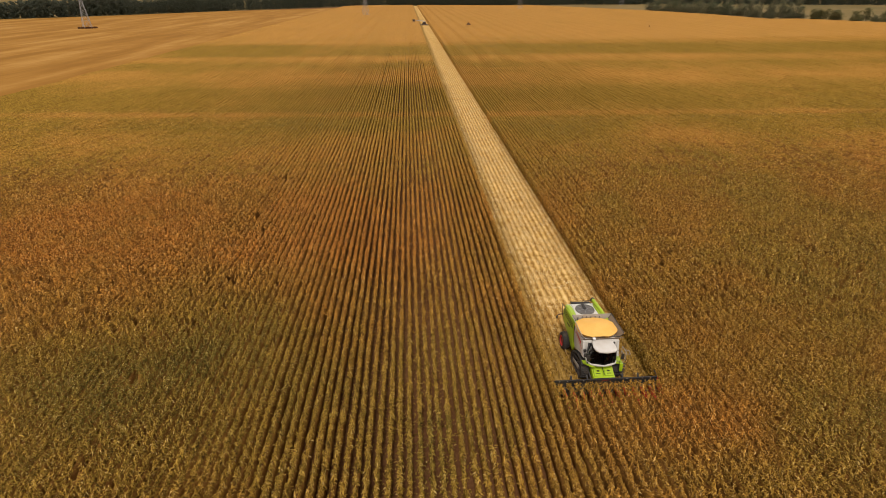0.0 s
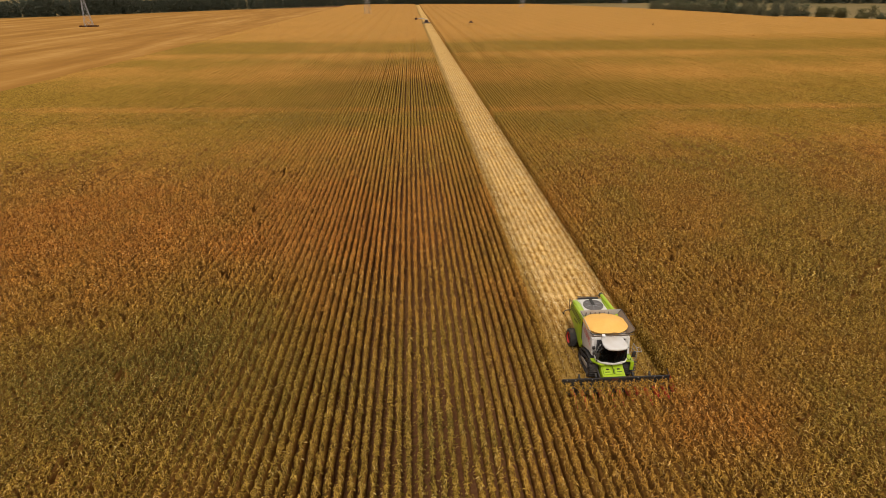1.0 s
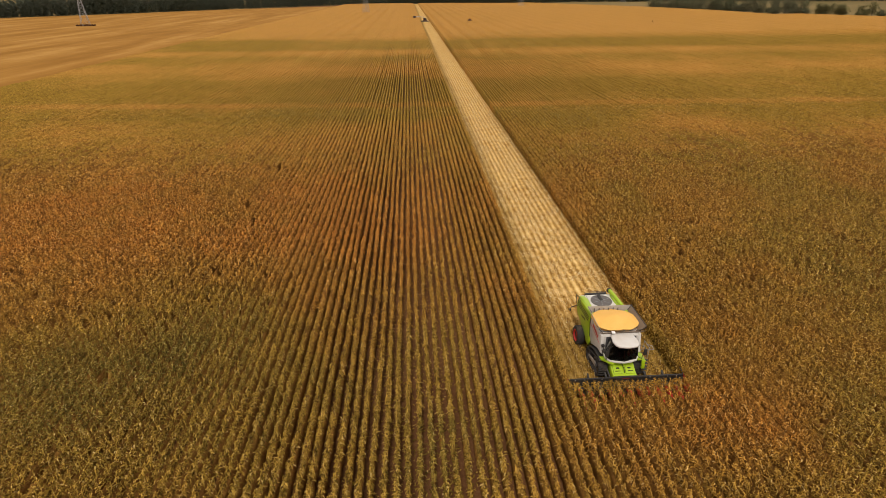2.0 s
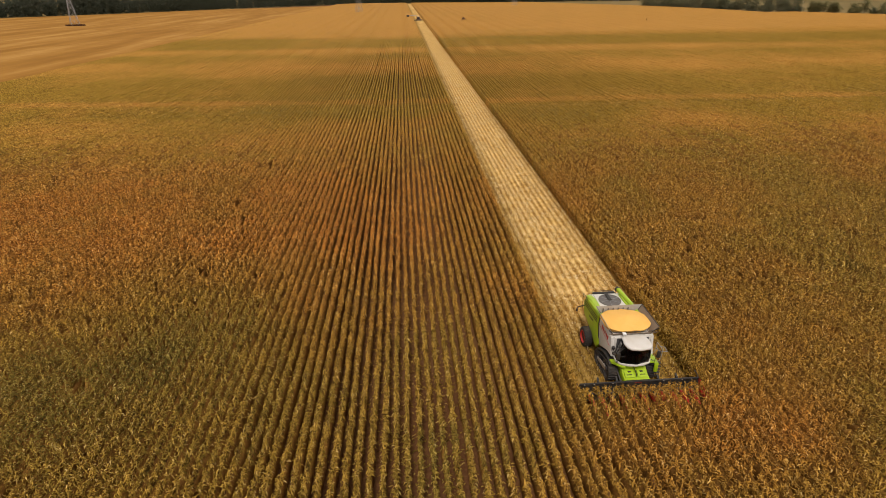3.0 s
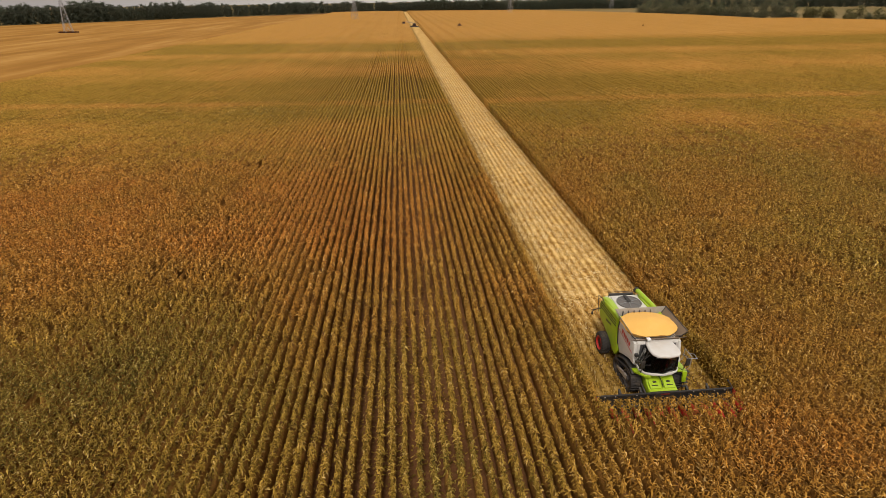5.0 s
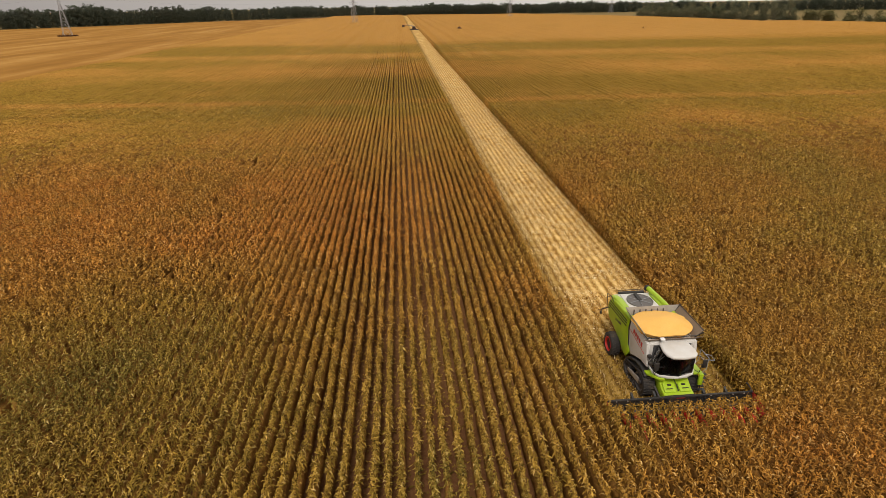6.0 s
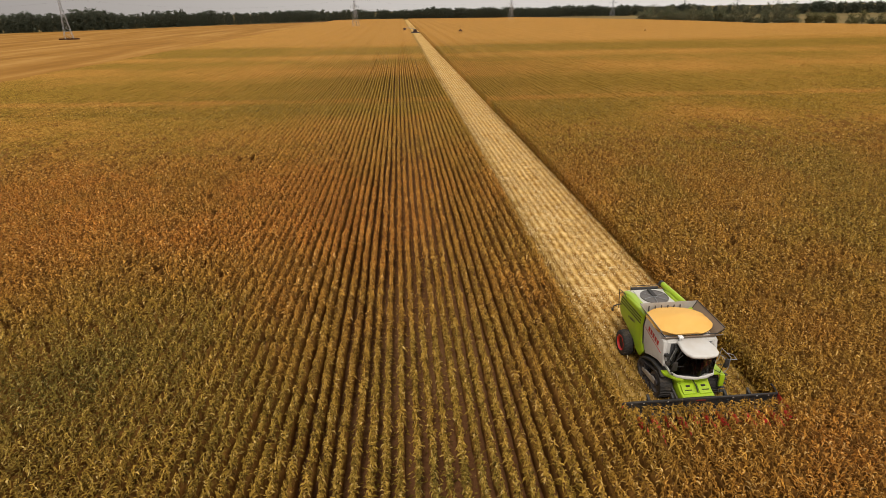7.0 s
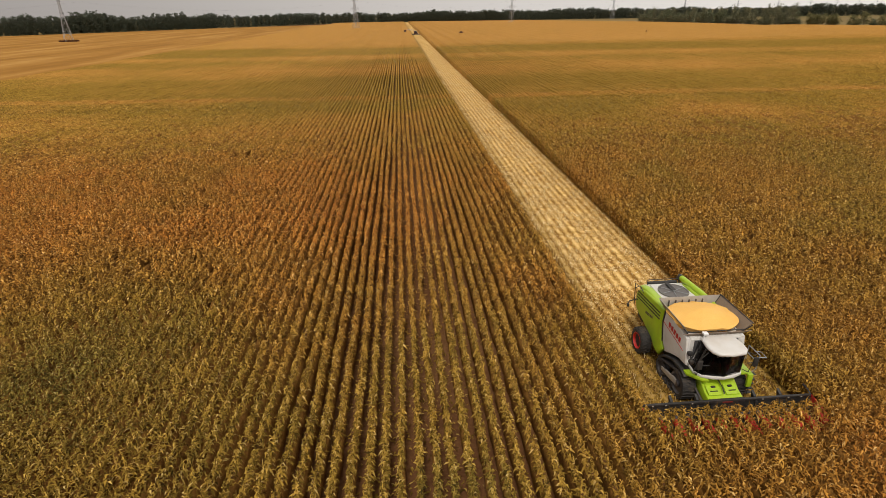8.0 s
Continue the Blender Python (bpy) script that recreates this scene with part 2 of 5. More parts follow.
def grain_material():
    m, nt, b, geo = material("maize_grain", 0.7)
    co = nt.nodes.new("ShaderNodeTexCoord").outputs["Object"]
    v = nt.nodes.new("ShaderNodeTexVoronoi")
    v.inputs["Scale"].default_value = 70
    nt.links.new(co, v.inputs["Vector"])
    big = tex_noise(nt, co, 1.3, 5, 0.6)
    col = mix(nt, big, (0.88, 0.49, 0.10), (0.93, 0.58, 0.17))
    col = mix(nt, ramp(nt, v.outputs["Distance"], [(0.2, (0, 0, 0)), (0.8, (0.6, 0.6, 0.6))]), col, (0.76, 0.38, 0.07))
    nt.links.new(col, b.inputs["Base Color"])
    bu = nt.nodes.new("ShaderNodeBump")
    bu.inputs["Strength"].default_value, bu.inputs["Distance"].default_value = 0.5, 0.01
    nt.links.new(v.outputs["Distance"], bu.inputs["Height"])
    nt.links.new(bu.outputs["Normal"], b.inputs["Normal"])
    return m


def glass_material():
    m, nt, b, geo = material("tinted_glass", 0.12)
    b.inputs["Specular IOR Level"].default_value = 0.25
    b.inputs["Base Color"].default_value = (0.012, 0.013, 0.013, 1)
    b.inputs["Transmission Weight"].default_value = 0.75
    b.inputs["IOR"].default_value = 1.2
    return m


GRAIN = grain_material()
GLASS = glass_material()


# ---- building helpers ----
def finish(name, bm, mat, smooth=False):
    bmesh.ops.recalc_face_normals(bm, faces=bm.faces)
    me = bpy.data.meshes.new(name)
    bm.to_mesh(me)
    bm.free()
    me.materials.append(mat)
    if smooth:
        me.shade_smooth()
        me.set_sharp_from_angle(angle=radians(35))
    return new(name, me)


def part(name, bm, mat, parent, label="", smooth=True):
    ob = finish(name, bm, mat, smooth)
    ob.parent = parent
    return tagged(ob, label)


def raw_mesh(name, verts, tris, mat, tone=None):
    """A mesh from arrays of corners and triangles; crop also carries its ripeness and the tone of each plant."""
    me = bpy.data.meshes.new(name)
    me.vertices.add(len(verts))
    me.vertices.foreach_set("co", np.ascontiguousarray(verts, dtype=np.float32).ravel())
    me.loops.add(tris.size)
    me.loops.foreach_set("vertex_index", np.ascontiguousarray(tris, dtype=np.int32).ravel())
    me.polygons.add(len(tris))
    me.polygons.foreach_set("loop_start", np.arange(0, tris.size, 3, dtype=np.int32))
    me.update(calc_edges=True)
    me.materials.append(mat)
    if mat in (CORN, CANOPY, WITHERED_SHADED):
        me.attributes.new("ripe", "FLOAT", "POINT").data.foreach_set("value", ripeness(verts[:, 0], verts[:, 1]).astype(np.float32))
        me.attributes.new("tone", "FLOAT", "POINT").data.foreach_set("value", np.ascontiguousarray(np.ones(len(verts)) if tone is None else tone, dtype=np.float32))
    return new(name, me)


def box(bm, x0, x1, y0, y1, z0, z1, bevel=0.0, seg=2):
    v = [bm.verts.new((x, y, z)) for x in (x0, x1) for y in (y0, y1) for z in (z0, z1)]
    faces = [bm.faces.new([v[i] for i in q]) for q in ((0, 1, 3, 2), (4, 6, 7, 5), (0, 4, 5, 1), (2, 3, 7, 6), (0, 2, 6, 4), (1, 5, 7, 3))]
    if bevel:
        bmesh.ops.bevel(bm, geom=list({e for f in faces for e in f.edges}), offset=bevel, segments=seg, affect="EDGES", profile=0.5)


def prism(bm, outline, x0, x1, bevel=0.0, seg=2, axis="x"):
    """A closed outline of (y, z) points drawn out along x (or (x, y) points along z)."""
    put = (lambda a, b, c: (c, a, b)) if axis == "x" else (lambda a, b, c: (a, b, c))
    lo = [bm.verts.new(put(a, b, x0)) for a, b in outline]
    hi = [bm.verts.new(put(a, b, x1)) for a, b in outline]
    faces = [bm.faces.new(lo), bm.faces.new(hi[::-1])]
    n = len(outline)
    for i in range(n):
        faces.append(bm.faces.new((lo[i], hi[i], hi[(i + 1) % n], lo[(i + 1) % n])))
    bmesh.ops.recalc_face_normals(bm, faces=faces)
    if bevel:
        bmesh.ops.bevel(bm, geom=list({e for f in faces[:2] for e in f.edges}), offset=bevel, segments=seg, affect="EDGES", profile=0.5)


def tube(bm, points, radius, sides=8, cap=True):
    """A round bar through points; radius is one number or one for each point."""
    pts = [Vector(p) for p in points]
    rad = radius if isinstance(radius, (list, tuple)) else [radius] * len(pts)
    rings = []
    for i, p in enumerate(pts):
        d = (pts[min(i + 1, len(pts) - 1)] - pts[max(i - 1, 0)]).normalized()
        a = d.orthogonal().normalized() if i == 0 else (rings_a - d * rings_a.dot(d)).normalized()
        rings_a = a
        b = d.cross(a)
        rings.append([bm.verts.new(p + rad[i] * (a * math.cos(2 * math.pi * k / sides) + b * math.sin(2 * math.pi * k / sides))) for k in range(sides)])
    for r, s in zip(rings, rings[1:]):
        for k in range(sides):
            bm.faces.new((r[k], r[(k + 1) % sides], s[(k + 1) % sides], s[k]))
    if cap:
        bm.faces.new(rings[0][::-1])
        bm.faces.new(rings[-1])


def lathe(bm, profile, centre, axis="x", sides=32):
    """Turns a profile of (radius, offset) points round an axis through centre."""
    c = Vector(centre)
    rings = []
    for r, o in profile:
        ring = []
        for k in range(sides):
            a = 2 * math.pi * k / sides
            u, v = r * math.cos(a), r * math.sin(a)
            ring.append(bm.verts.new(c + Vector({"x": (o, u, v), "y": (u, o, v), "z": (u, v, o)}[axis])))
        rings.append(ring)
    for r, s in zip(rings, rings[1:]):
        for k in range(sides):
            bm.faces.new((r[k], r[(k + 1) % sides], s[(k + 1) % sides], s[k]))
    bm.faces.new(rings[0][::-1])
    bm.faces.new(rings[-1])


def sheet(bm, corners, thick):
    """A flat or slightly bent four-cornered plate with thickness."""
    c = [Vector(p) for p in corners]
    n = (c[1] - c[0]).cross(c[3] - c[0]).normalized() * thick
    lo = [bm.verts.new(p) for p in c]
    hi = [bm.verts.new(p + n) for p in c]
    bm.faces.new(lo[::-1])
    bm.faces.new(hi)
    for i in range(4):
        j = (i + 1) % 4
        bm.faces.new((lo[i], lo[j], hi[j], hi[i]))


def B():
    return bmesh.new()


# ---- the land ----
def plain(name, outline, z, mat, label, category):
    bm = B()
    bm.faces.new([bm.verts.new((x, y, z)) for x, y in outline])
    bmesh.ops.triangulate(bm, faces=bm.faces[:])
    return tagged(finish(name, bm, mat), label, category, kind="structure")


HALF = 4.5                      # half the width of the cut strip
ROW = 0.75                      # spacing of the crop rows
plain("ground", [(-4500, -300), (4500, -300), (4500, 4700), (-4500, 4700)], 0.0, SOIL, "dark brown bare soil under the maize field", "ground")
plain("stubble_strip", [(-HALF - 0.2, 0.2), (HALF + 0.5, 0.2), (HALF + 0.5, 1255), (-HALF - 0.2, 1255)], 0.03, STRIP, "pale straw-covered strip of freshly cut maize stubble", "stubble")
plain("cut_field", [(-148, 60), (-148, 1130), (-330, 1010), (-455, 850), (-560, 760), (-760, 640), (-760, 60)], 0.05, CUT_GROUND, "pale tan harvested stubble field", "field")
FAR_LAND = ground_material("far_fields", [(0.35, (0.09, 0.08, 0.03)), (0.5, (0.19, 0.135, 0.05)), (0.65, (0.26, 0.18, 0.075))], 0.06)
EDGE = [(640, -200), (480, 300), (418, 456), (362, 602), (338, 772), (200, 1112), (-98, 1262), (-330, 1012), (-455, 852), (-560, 762), (-760, 640), (-1000, 450), (-1000, -200)]
RIM = [(4400, -200), (4400, 600), (4400, 1500), (4400, 2500), (4400, 4600), (2000, 4600), (-98, 4600), (-1500, 4600), (-2500, 4600), (-4400, 4600), (-4400, 2500), (-4400, 1000), (-4400, -200)]
bm = B()
inner, outer = [bm.verts.new((x, y, 0.1)) for x, y in EDGE], [bm.verts.new((x, y, 0.1)) for x, y in RIM]
for i in range(len(EDGE) - 1):
    bm.faces.new((inner[i], outer[i], outer[i + 1], inner[i + 1]))
tagged(finish("far_land", bm, FAR_LAND), "distant tan and green fields beyond the maize", "field", kind="structure")


# ---- the maize ----
def plant(rng, leaves, bent=True, lowest=0.75, tip=1.9, tassel=2, broad=1.0):
    """One ripe maize plant of about two metres: a stalk, a cone of arching dry leaves and a tassel, as corners and triangles."""
    v, f = [], []

    def add(points, faces):
        n = len(v)
        v.extend(points)
        f.extend([[n + i for i in t] for t in faces])
    add([(-0.015, 0, 0.3), (0.015, 0, 0.3), (0, 0.01, 2.0)], [(0, 1, 2)])
    for k in range(leaves):
        u = (k + 0.5) / leaves
        a = k * 2.6 + rng.normal(0, 0.5)
        h = lowest + (tip - lowest) * u ** 0.8 + rng.normal(0, 0.04)
        n = (0.35 - 0.15 * u) * rng.uniform(0.75, 1.2)
        up, drop, w = rng.uniform(0.0, 0.09), rng.uniform(0.06, 0.24), rng.uniform(0.03, 0.044) * broad
        c, s = math.cos(a), math.sin(a)
        c *= 0.76 if bent else 0.6                 # leaves reach farther along the row than across it
        side = rng.normal(0, 0.06)
        at = lambda r, z, q: (r * c - q * s, r * s + q * c, z)
        if bent:
            add([at(0.0, h, -w * 0.5), at(0.0, h, w * 0.5), at(n * 0.55, h + up, side * 0.3 - w), at(n * 0.55, h + up, side * 0.3 + w), at(n, h + up - drop, side)], [(0, 1, 3), (0, 3, 2), (2, 3, 4)])
        else:
            add([at(0.0, h, 0), at(n * 0.55, h + up, -w), at(n * 0.5, h + up, w), at(n, h + up - drop, side)], [(0, 1, 2), (1, 3, 2)])
    for k in range(tassel):
        a = rng.uniform(0, 6.28)
        add([(-0.014, 0, 1.9), (0.014, 0, 1.9), (0.12 * math.cos(a), 0.12 * math.sin(a), 2.16)], [(0, 1, 2)])
    return np.array(v), np.array(f)


def scatter(shapes, places, turn, size, pick, lean=None, value=None):
    """Sets shapes on places (x, y, z), each turned and sized; returns joined corners and triangles, and the value of each place on its corners."""
    vs, fs, of, off = [], [], [], 0
    for k, (v, f) in enumerate(shapes):
        m = pick == k
        p, t, s = places[m], turn[m], size[m]
        if not len(p):
            continue
        c, n = np.cos(t)[:, None], np.sin(t)[:, None]
        x = (v[None, :, 0] * c - v[None, :, 1] * n) * s[:, :1] + p[:, :1]
        y = (v[None, :, 0] * n + v[None, :, 1] * c) * s[:, :1] + p[:, 1:2]
        z = v[None, :, 2] * s[:, 1:2] + p[:, 2:3]
        if lean is not None:
            h = v[None, :, 2]
            x, y = x + lean[m][:, :1] * h, y + lean[m][:, 1:] * h
        vs.append(np.stack([x, y, z], -1).reshape(-1, 3))
        fs.append((f[None] + (np.arange(len(p)) * len(v))[:, None, None]).reshape(-1, 3) + off)
        off += len(p) * len(v)
        if value is not None:
            of.append(np.repeat(value[m], len(v)))
    if value is not None:
        return np.concatenate(vs), np.concatenate(fs), np.concatenate(of)
    return np.concatenate(vs), np.concatenate(fs)


TRAMLINES = (-77.625, -40.125, 34.125)
HOLES = [(-38.7, 57.5, 0.6, 1.2), (-39.1, 40.0, 0.5, 1.2), (-36.9, 34.0, 0.5, 1.0), (-41.0, 2.7, 0.45, 0.6), (-37.0, 19.5, 0.4, 0.6), (-24, 21, 0.4, 0.5)]


def row_places(rng, y0, y1, per_metre, wide0, wide1):
    """Places of plants on the rows between y0 and y1, over a width that grows from wide0 to wide1 (from, to)."""
    ks = np.arange(math.floor((wide1[0]) / ROW), math.ceil(wide1[1] / ROW)) + 0.5
    n = int((y1 - y0) * per_metre)
    y = y0 + (np.arange(n)[None] + rng.uniform(-0.35, 0.35, (len(ks), n))) / per_metre
    x = (ks * ROW)[:, None] + rng.normal(0, 0.025, (len(ks), n)) + 0.04 * np.sin(y * 0.21 + ks[:, None] * 1.7)
    t = (y - y0) / (y1 - y0)
    ok = (x > wide0[0] + (wide1[0] - wide0[0]) * t) & (x < wide0[1] + (wide1[1] - wide0[1]) * t)
    ok &= rng.uniform(0, 1, x.shape) > 0.03
    ok &= ~((np.abs(x) < HALF) & (y > -0.35))
    for g in TRAMLINES:
        ok &= ~((np.abs(x - g) < 0.38) & (rng.uniform(0, 1, x.shape) < 0.3))
    for hx, hy, a, b in HOLES:
        ok &= ((x - hx) / a) ** 2 + ((y - hy) / b) ** 2 > 1
    return np.stack([x[ok], y[ok], np.zeros(ok.sum())], -1)


def header_bend(p):
    """Share of its height at which a plant still stands: in front of the header the stalks are pulled down."""
    near = (np.abs(p[:, 0]) < HALF + 0.1) & (p[:, 1] > -4.0)
    return np.where(near, np.clip((-p[:, 1] + 0.85) / 2.1, 0.62, 1.0), 1.0)


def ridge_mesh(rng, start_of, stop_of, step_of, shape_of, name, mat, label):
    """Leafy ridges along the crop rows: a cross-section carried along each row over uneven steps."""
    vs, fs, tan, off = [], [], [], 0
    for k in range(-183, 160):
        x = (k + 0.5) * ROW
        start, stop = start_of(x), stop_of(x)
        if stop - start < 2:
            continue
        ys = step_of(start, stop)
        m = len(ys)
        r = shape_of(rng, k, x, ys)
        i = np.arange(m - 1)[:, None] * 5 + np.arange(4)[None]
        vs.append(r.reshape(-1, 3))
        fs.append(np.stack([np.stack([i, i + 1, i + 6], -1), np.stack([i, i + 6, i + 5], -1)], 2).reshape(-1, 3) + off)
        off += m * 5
        # farther off, tops turn to crop colour; lower sides keep the painted shade
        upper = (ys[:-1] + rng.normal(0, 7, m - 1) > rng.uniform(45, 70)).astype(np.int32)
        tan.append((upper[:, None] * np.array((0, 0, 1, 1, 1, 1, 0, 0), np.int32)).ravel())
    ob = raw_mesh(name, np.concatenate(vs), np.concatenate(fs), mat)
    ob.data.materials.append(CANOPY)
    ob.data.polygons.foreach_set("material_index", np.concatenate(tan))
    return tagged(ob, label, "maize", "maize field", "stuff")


def row_start(x):
    """Where the closely passed part of a row begins."""
    return -15 + (max(0.0, -51 - x) / 0.763 if x < 0 else max(0.0, x - 28) / 0.822)


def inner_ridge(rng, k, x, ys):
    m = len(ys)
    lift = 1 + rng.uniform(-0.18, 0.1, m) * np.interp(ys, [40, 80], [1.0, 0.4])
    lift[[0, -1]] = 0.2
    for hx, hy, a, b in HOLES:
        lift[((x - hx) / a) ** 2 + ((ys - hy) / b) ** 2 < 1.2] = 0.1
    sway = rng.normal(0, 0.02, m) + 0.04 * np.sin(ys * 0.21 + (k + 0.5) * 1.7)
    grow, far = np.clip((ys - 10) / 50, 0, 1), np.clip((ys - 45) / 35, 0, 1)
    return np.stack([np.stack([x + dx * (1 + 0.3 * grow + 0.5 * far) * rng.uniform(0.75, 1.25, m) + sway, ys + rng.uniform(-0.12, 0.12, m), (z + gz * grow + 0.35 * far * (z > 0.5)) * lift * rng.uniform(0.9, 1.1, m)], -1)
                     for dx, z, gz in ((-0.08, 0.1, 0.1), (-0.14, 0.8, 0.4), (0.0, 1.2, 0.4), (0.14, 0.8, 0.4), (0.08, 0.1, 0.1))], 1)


def rear_ridge(rng, k, x, ys):
    m = len(ys)
    lift = rng.uniform(0.82, 1.05, m)
    return np.stack([np.stack([x + dx + rng.normal(0, 0.05, m), ys, z * lift + rng.normal(0, 0.08, m)], -1) for dx, z in ((-0.2, 0.2), (-0.17, 0.9), (0.0, 1.2), (0.17, 0.9), (0.2, 0.2))], 1)


def maize():
    rng = np.random.default_rng(11)
    for shapes, y0, y1, per, wide0, wide1, wide, fade, label in (
            ([plant(rng, 13, True, 1.05, 1.9, 2, 1.2) for _ in range(16)], -15, 24, 4.6, (-51, 28), (-77, 58), 1.0, (-40, -39, 6, 24), "dense rows of tall ripe maize with dry brown and olive leaves"),
            ([plant(rng, 11, False, 1.25, 1.9, 1, 1.9) for _ in range(16)], 6, 62, 3.7, (-63, 41), (-106, 88), 1.22, (6, 24, 46, 62), "rows of ripe maize with dry tan and olive leaves"),
            ([plant(rng, 7, False, 1.4, 1.95, 0, 2.0) for _ in range(12)], 46, 128, 2.6, (-94, 74), (-146, 140), 1.6, (46, 62, 90, 128), "rows of ripe maize with dry tan and olive leaves")):
        p = row_places(rng, y0, y1, per, wide0, wide1)
        p = p[rng.uniform(0, 1, len(p)) < np.interp(p[:, 1], fade, (0, 1, 1, 0))]      # each stand thins out into the next
        n = len(p)
        size = np.stack([rng.uniform(0.8, 1.15, n) * wide, (rng.uniform(0.93, 1.02, n) + 0.02 * grid_noise(p[:, 0], p[:, 1], 0.6, 7)) * header_bend(p)], -1)
        tone = np.clip(rng.normal(1.0, 0.2, n), 0.55, 1.5)
        v, f, tone = scatter(shapes, p, rng.integers(0, 2, n) * math.pi + rng.normal(0, 0.5, n), size, rng.integers(0, len(shapes), n), rng.normal(0, 0.03, (n, 2)), tone)
        tagged(raw_mesh("standing_maize", v, f, CORN, tone), label, "maize", "maize field", "stuff")
    # the rows that border the strip keep their low leaves in view
    low = [plant(rng, 10, False, 0.1, 1.6, 0, 1.5) for _ in range(8)]
    p = np.concatenate([np.stack([np.full(1300, x) + rng.normal(0, 0.07, 1300), np.linspace(-2.5, 103, 1300) + rng.uniform(-0.05, 0.05, 1300), np.zeros(1300)], -1) for x in (-6.3 * ROW, 6.28 * ROW)])
    n = len(p)
    v, f, tone = scatter(low, p, rng.uniform(0, 6.28, n), rng.uniform(0.85, 1.2, (n, 2)), rng.integers(0, 8, n), None, np.clip(rng.normal(1.0, 0.2, n), 0.5, 1.5))
    tagged(raw_mesh("standing_maize", v, f, CORN, tone), "low dry leaves of the maize beside the strip", "maize", "maize field", "stuff")
    # withered lower leaves and stalks, closing each row below the tops, shade painted in
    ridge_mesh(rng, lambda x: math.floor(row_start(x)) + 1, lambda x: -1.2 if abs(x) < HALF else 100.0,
               lambda a, b: np.concatenate([np.arange(a, min(b, 58), 0.5), np.arange(max(a, min(b, 58)), b, 0.9)]), inner_ridge, "shaded_withered_foliage", WITHERED_SHADED, "brown withered lower leaves and stalks of the maize rows, darkened for the shade between them")
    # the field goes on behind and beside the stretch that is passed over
    ridge_mesh(rng, lambda x: -75.0, lambda x: row_start(x) + 0.5, lambda a, b: np.linspace(a, b, int((b - a) / 3.5)), rear_ridge, "standing_maize", WITHERED_SHADED, "withered lower leaves of the maize behind the passed stretch, in the same shaded brown")
    p = row_places(rng, -50, -15, 2.2, (-46, 14), (-46, 14))
    n = len(p)
    few = [plant(rng, 6, False, 0.95, 1.9, 0) for _ in range(8)]
    v, f = scatter(few, p, rng.uniform(0, 6.28, n), np.stack([rng.uniform(1.15, 1.4, n), rng.uniform(0.75, 0.98, n)], -1), rng.integers(0, 8, n), rng.normal(0, 0.04, (n, 2)))
    tagged(raw_mesh("standing_maize", v, f, CORN), "ripe maize with dry tan and olive leaves", "maize", "maize field", "stuff")
    # ridges of crop farther down the rows
    vs, fs, off = [], [], 0
    for y0, y1, step in ((96, 150, 2.8), (150, 220, 4.0), (220, 330, 7.0), (330, 540, 14.0), (540, 1240, 40.0)):
        for k in range(-196, 556):
            x = (k + 0.5) * ROW
            end = min(y1, np.interp(x, [200, 338, 362, 418, 640], [1240, 772, 602, 456, 60]))
            if x > 175 and (y0 < 150 or end < y0 + 3 * step):
                continue
            ys = np.arange(y0, end + 0.01, step * (2 if x > 175 else 1))
            if abs(x) < HALF or x < -147:
                continue
            ys = np.concatenate([[y0], y0 + np.cumsum(rng.uniform(0.5, 1.5, len(ys) - 2)) * (end - y0) / len(ys), [end]])
            ys = np.minimum.accumulate(np.minimum(ys, end)[::-1])[::-1]
            ys[0], ys[-1] = ys[0] - (2.5 if y0 > 96 else 0), ys[-1] + (2.5 if y1 < 1000 else 0)
            j = rng.normal(0, 0.03, len(ys)) + 0.075 * math.sin(k * 78.233)
            top = (1.76 if y0 < 150 and any(abs(x - g) < 0.38 for g in TRAMLINES) else 1.85 + 0.07 * math.sin(k * 37.719)) + rng.normal(0, 1, len(ys)) * np.interp(ys, [150, 300], [0.055, 0.03])
            if y0 == 96:
                top[:2] *= (0.3, 0.75)
            fade = (0.22 * math.sin(k * 12.9898) + 0.2 * noise.noise((k * 0.11, 3.0, 0.0))) * (y0 > 149)
            aside = min(1.0, max(0.0, (abs(x + 16) - 25) / 60))
            low = 0.1 if abs(x) < HALF + 0.7 else np.maximum(np.interp(ys, [96, 150, 190, 230, 285], np.minimum(1.97, np.array([0.55, 0.72, 1.15, 1.65, 1.92]) + fade)), 1.7 * aside)
            wide = np.interp(ys, [150, 235], [0.3, 0.43])
            prof = [(-wide, low), (-0.18, 1.88), (0.0, 2.1), (0.18, 1.88), (wide, low)] if y0 < 330 else [(-0.43, low), (0.0, 2.1), (0.43, low)]
            w = len(prof)
            r = np.stack([np.stack([x + dx + j + rng.normal(0, 0.03, len(ys)), ys, z / 2.1 * top + rng.normal(0, 1, len(ys)) * np.interp(ys, [150, 300], [0.06, 0.02])], -1) for dx, z in prof], 1)
            m = len(ys)
            i = np.arange(m - 1)[:, None] * w + np.arange(w - 1)[None]
            q = np.stack([np.stack([i, i + 1, i + w + 1], -1), np.stack([i, i + w + 1, i + w], -1)], 2).reshape(-1, 3)
            vs.append(r.reshape(-1, 3))
            fs.append(q + off)
            off += m * w
    tagged(raw_mesh("standing_maize", np.concatenate(vs), np.concatenate(fs), CANOPY), "straight rows of ripe maize running into the distance", "maize", "maize field", "stuff")


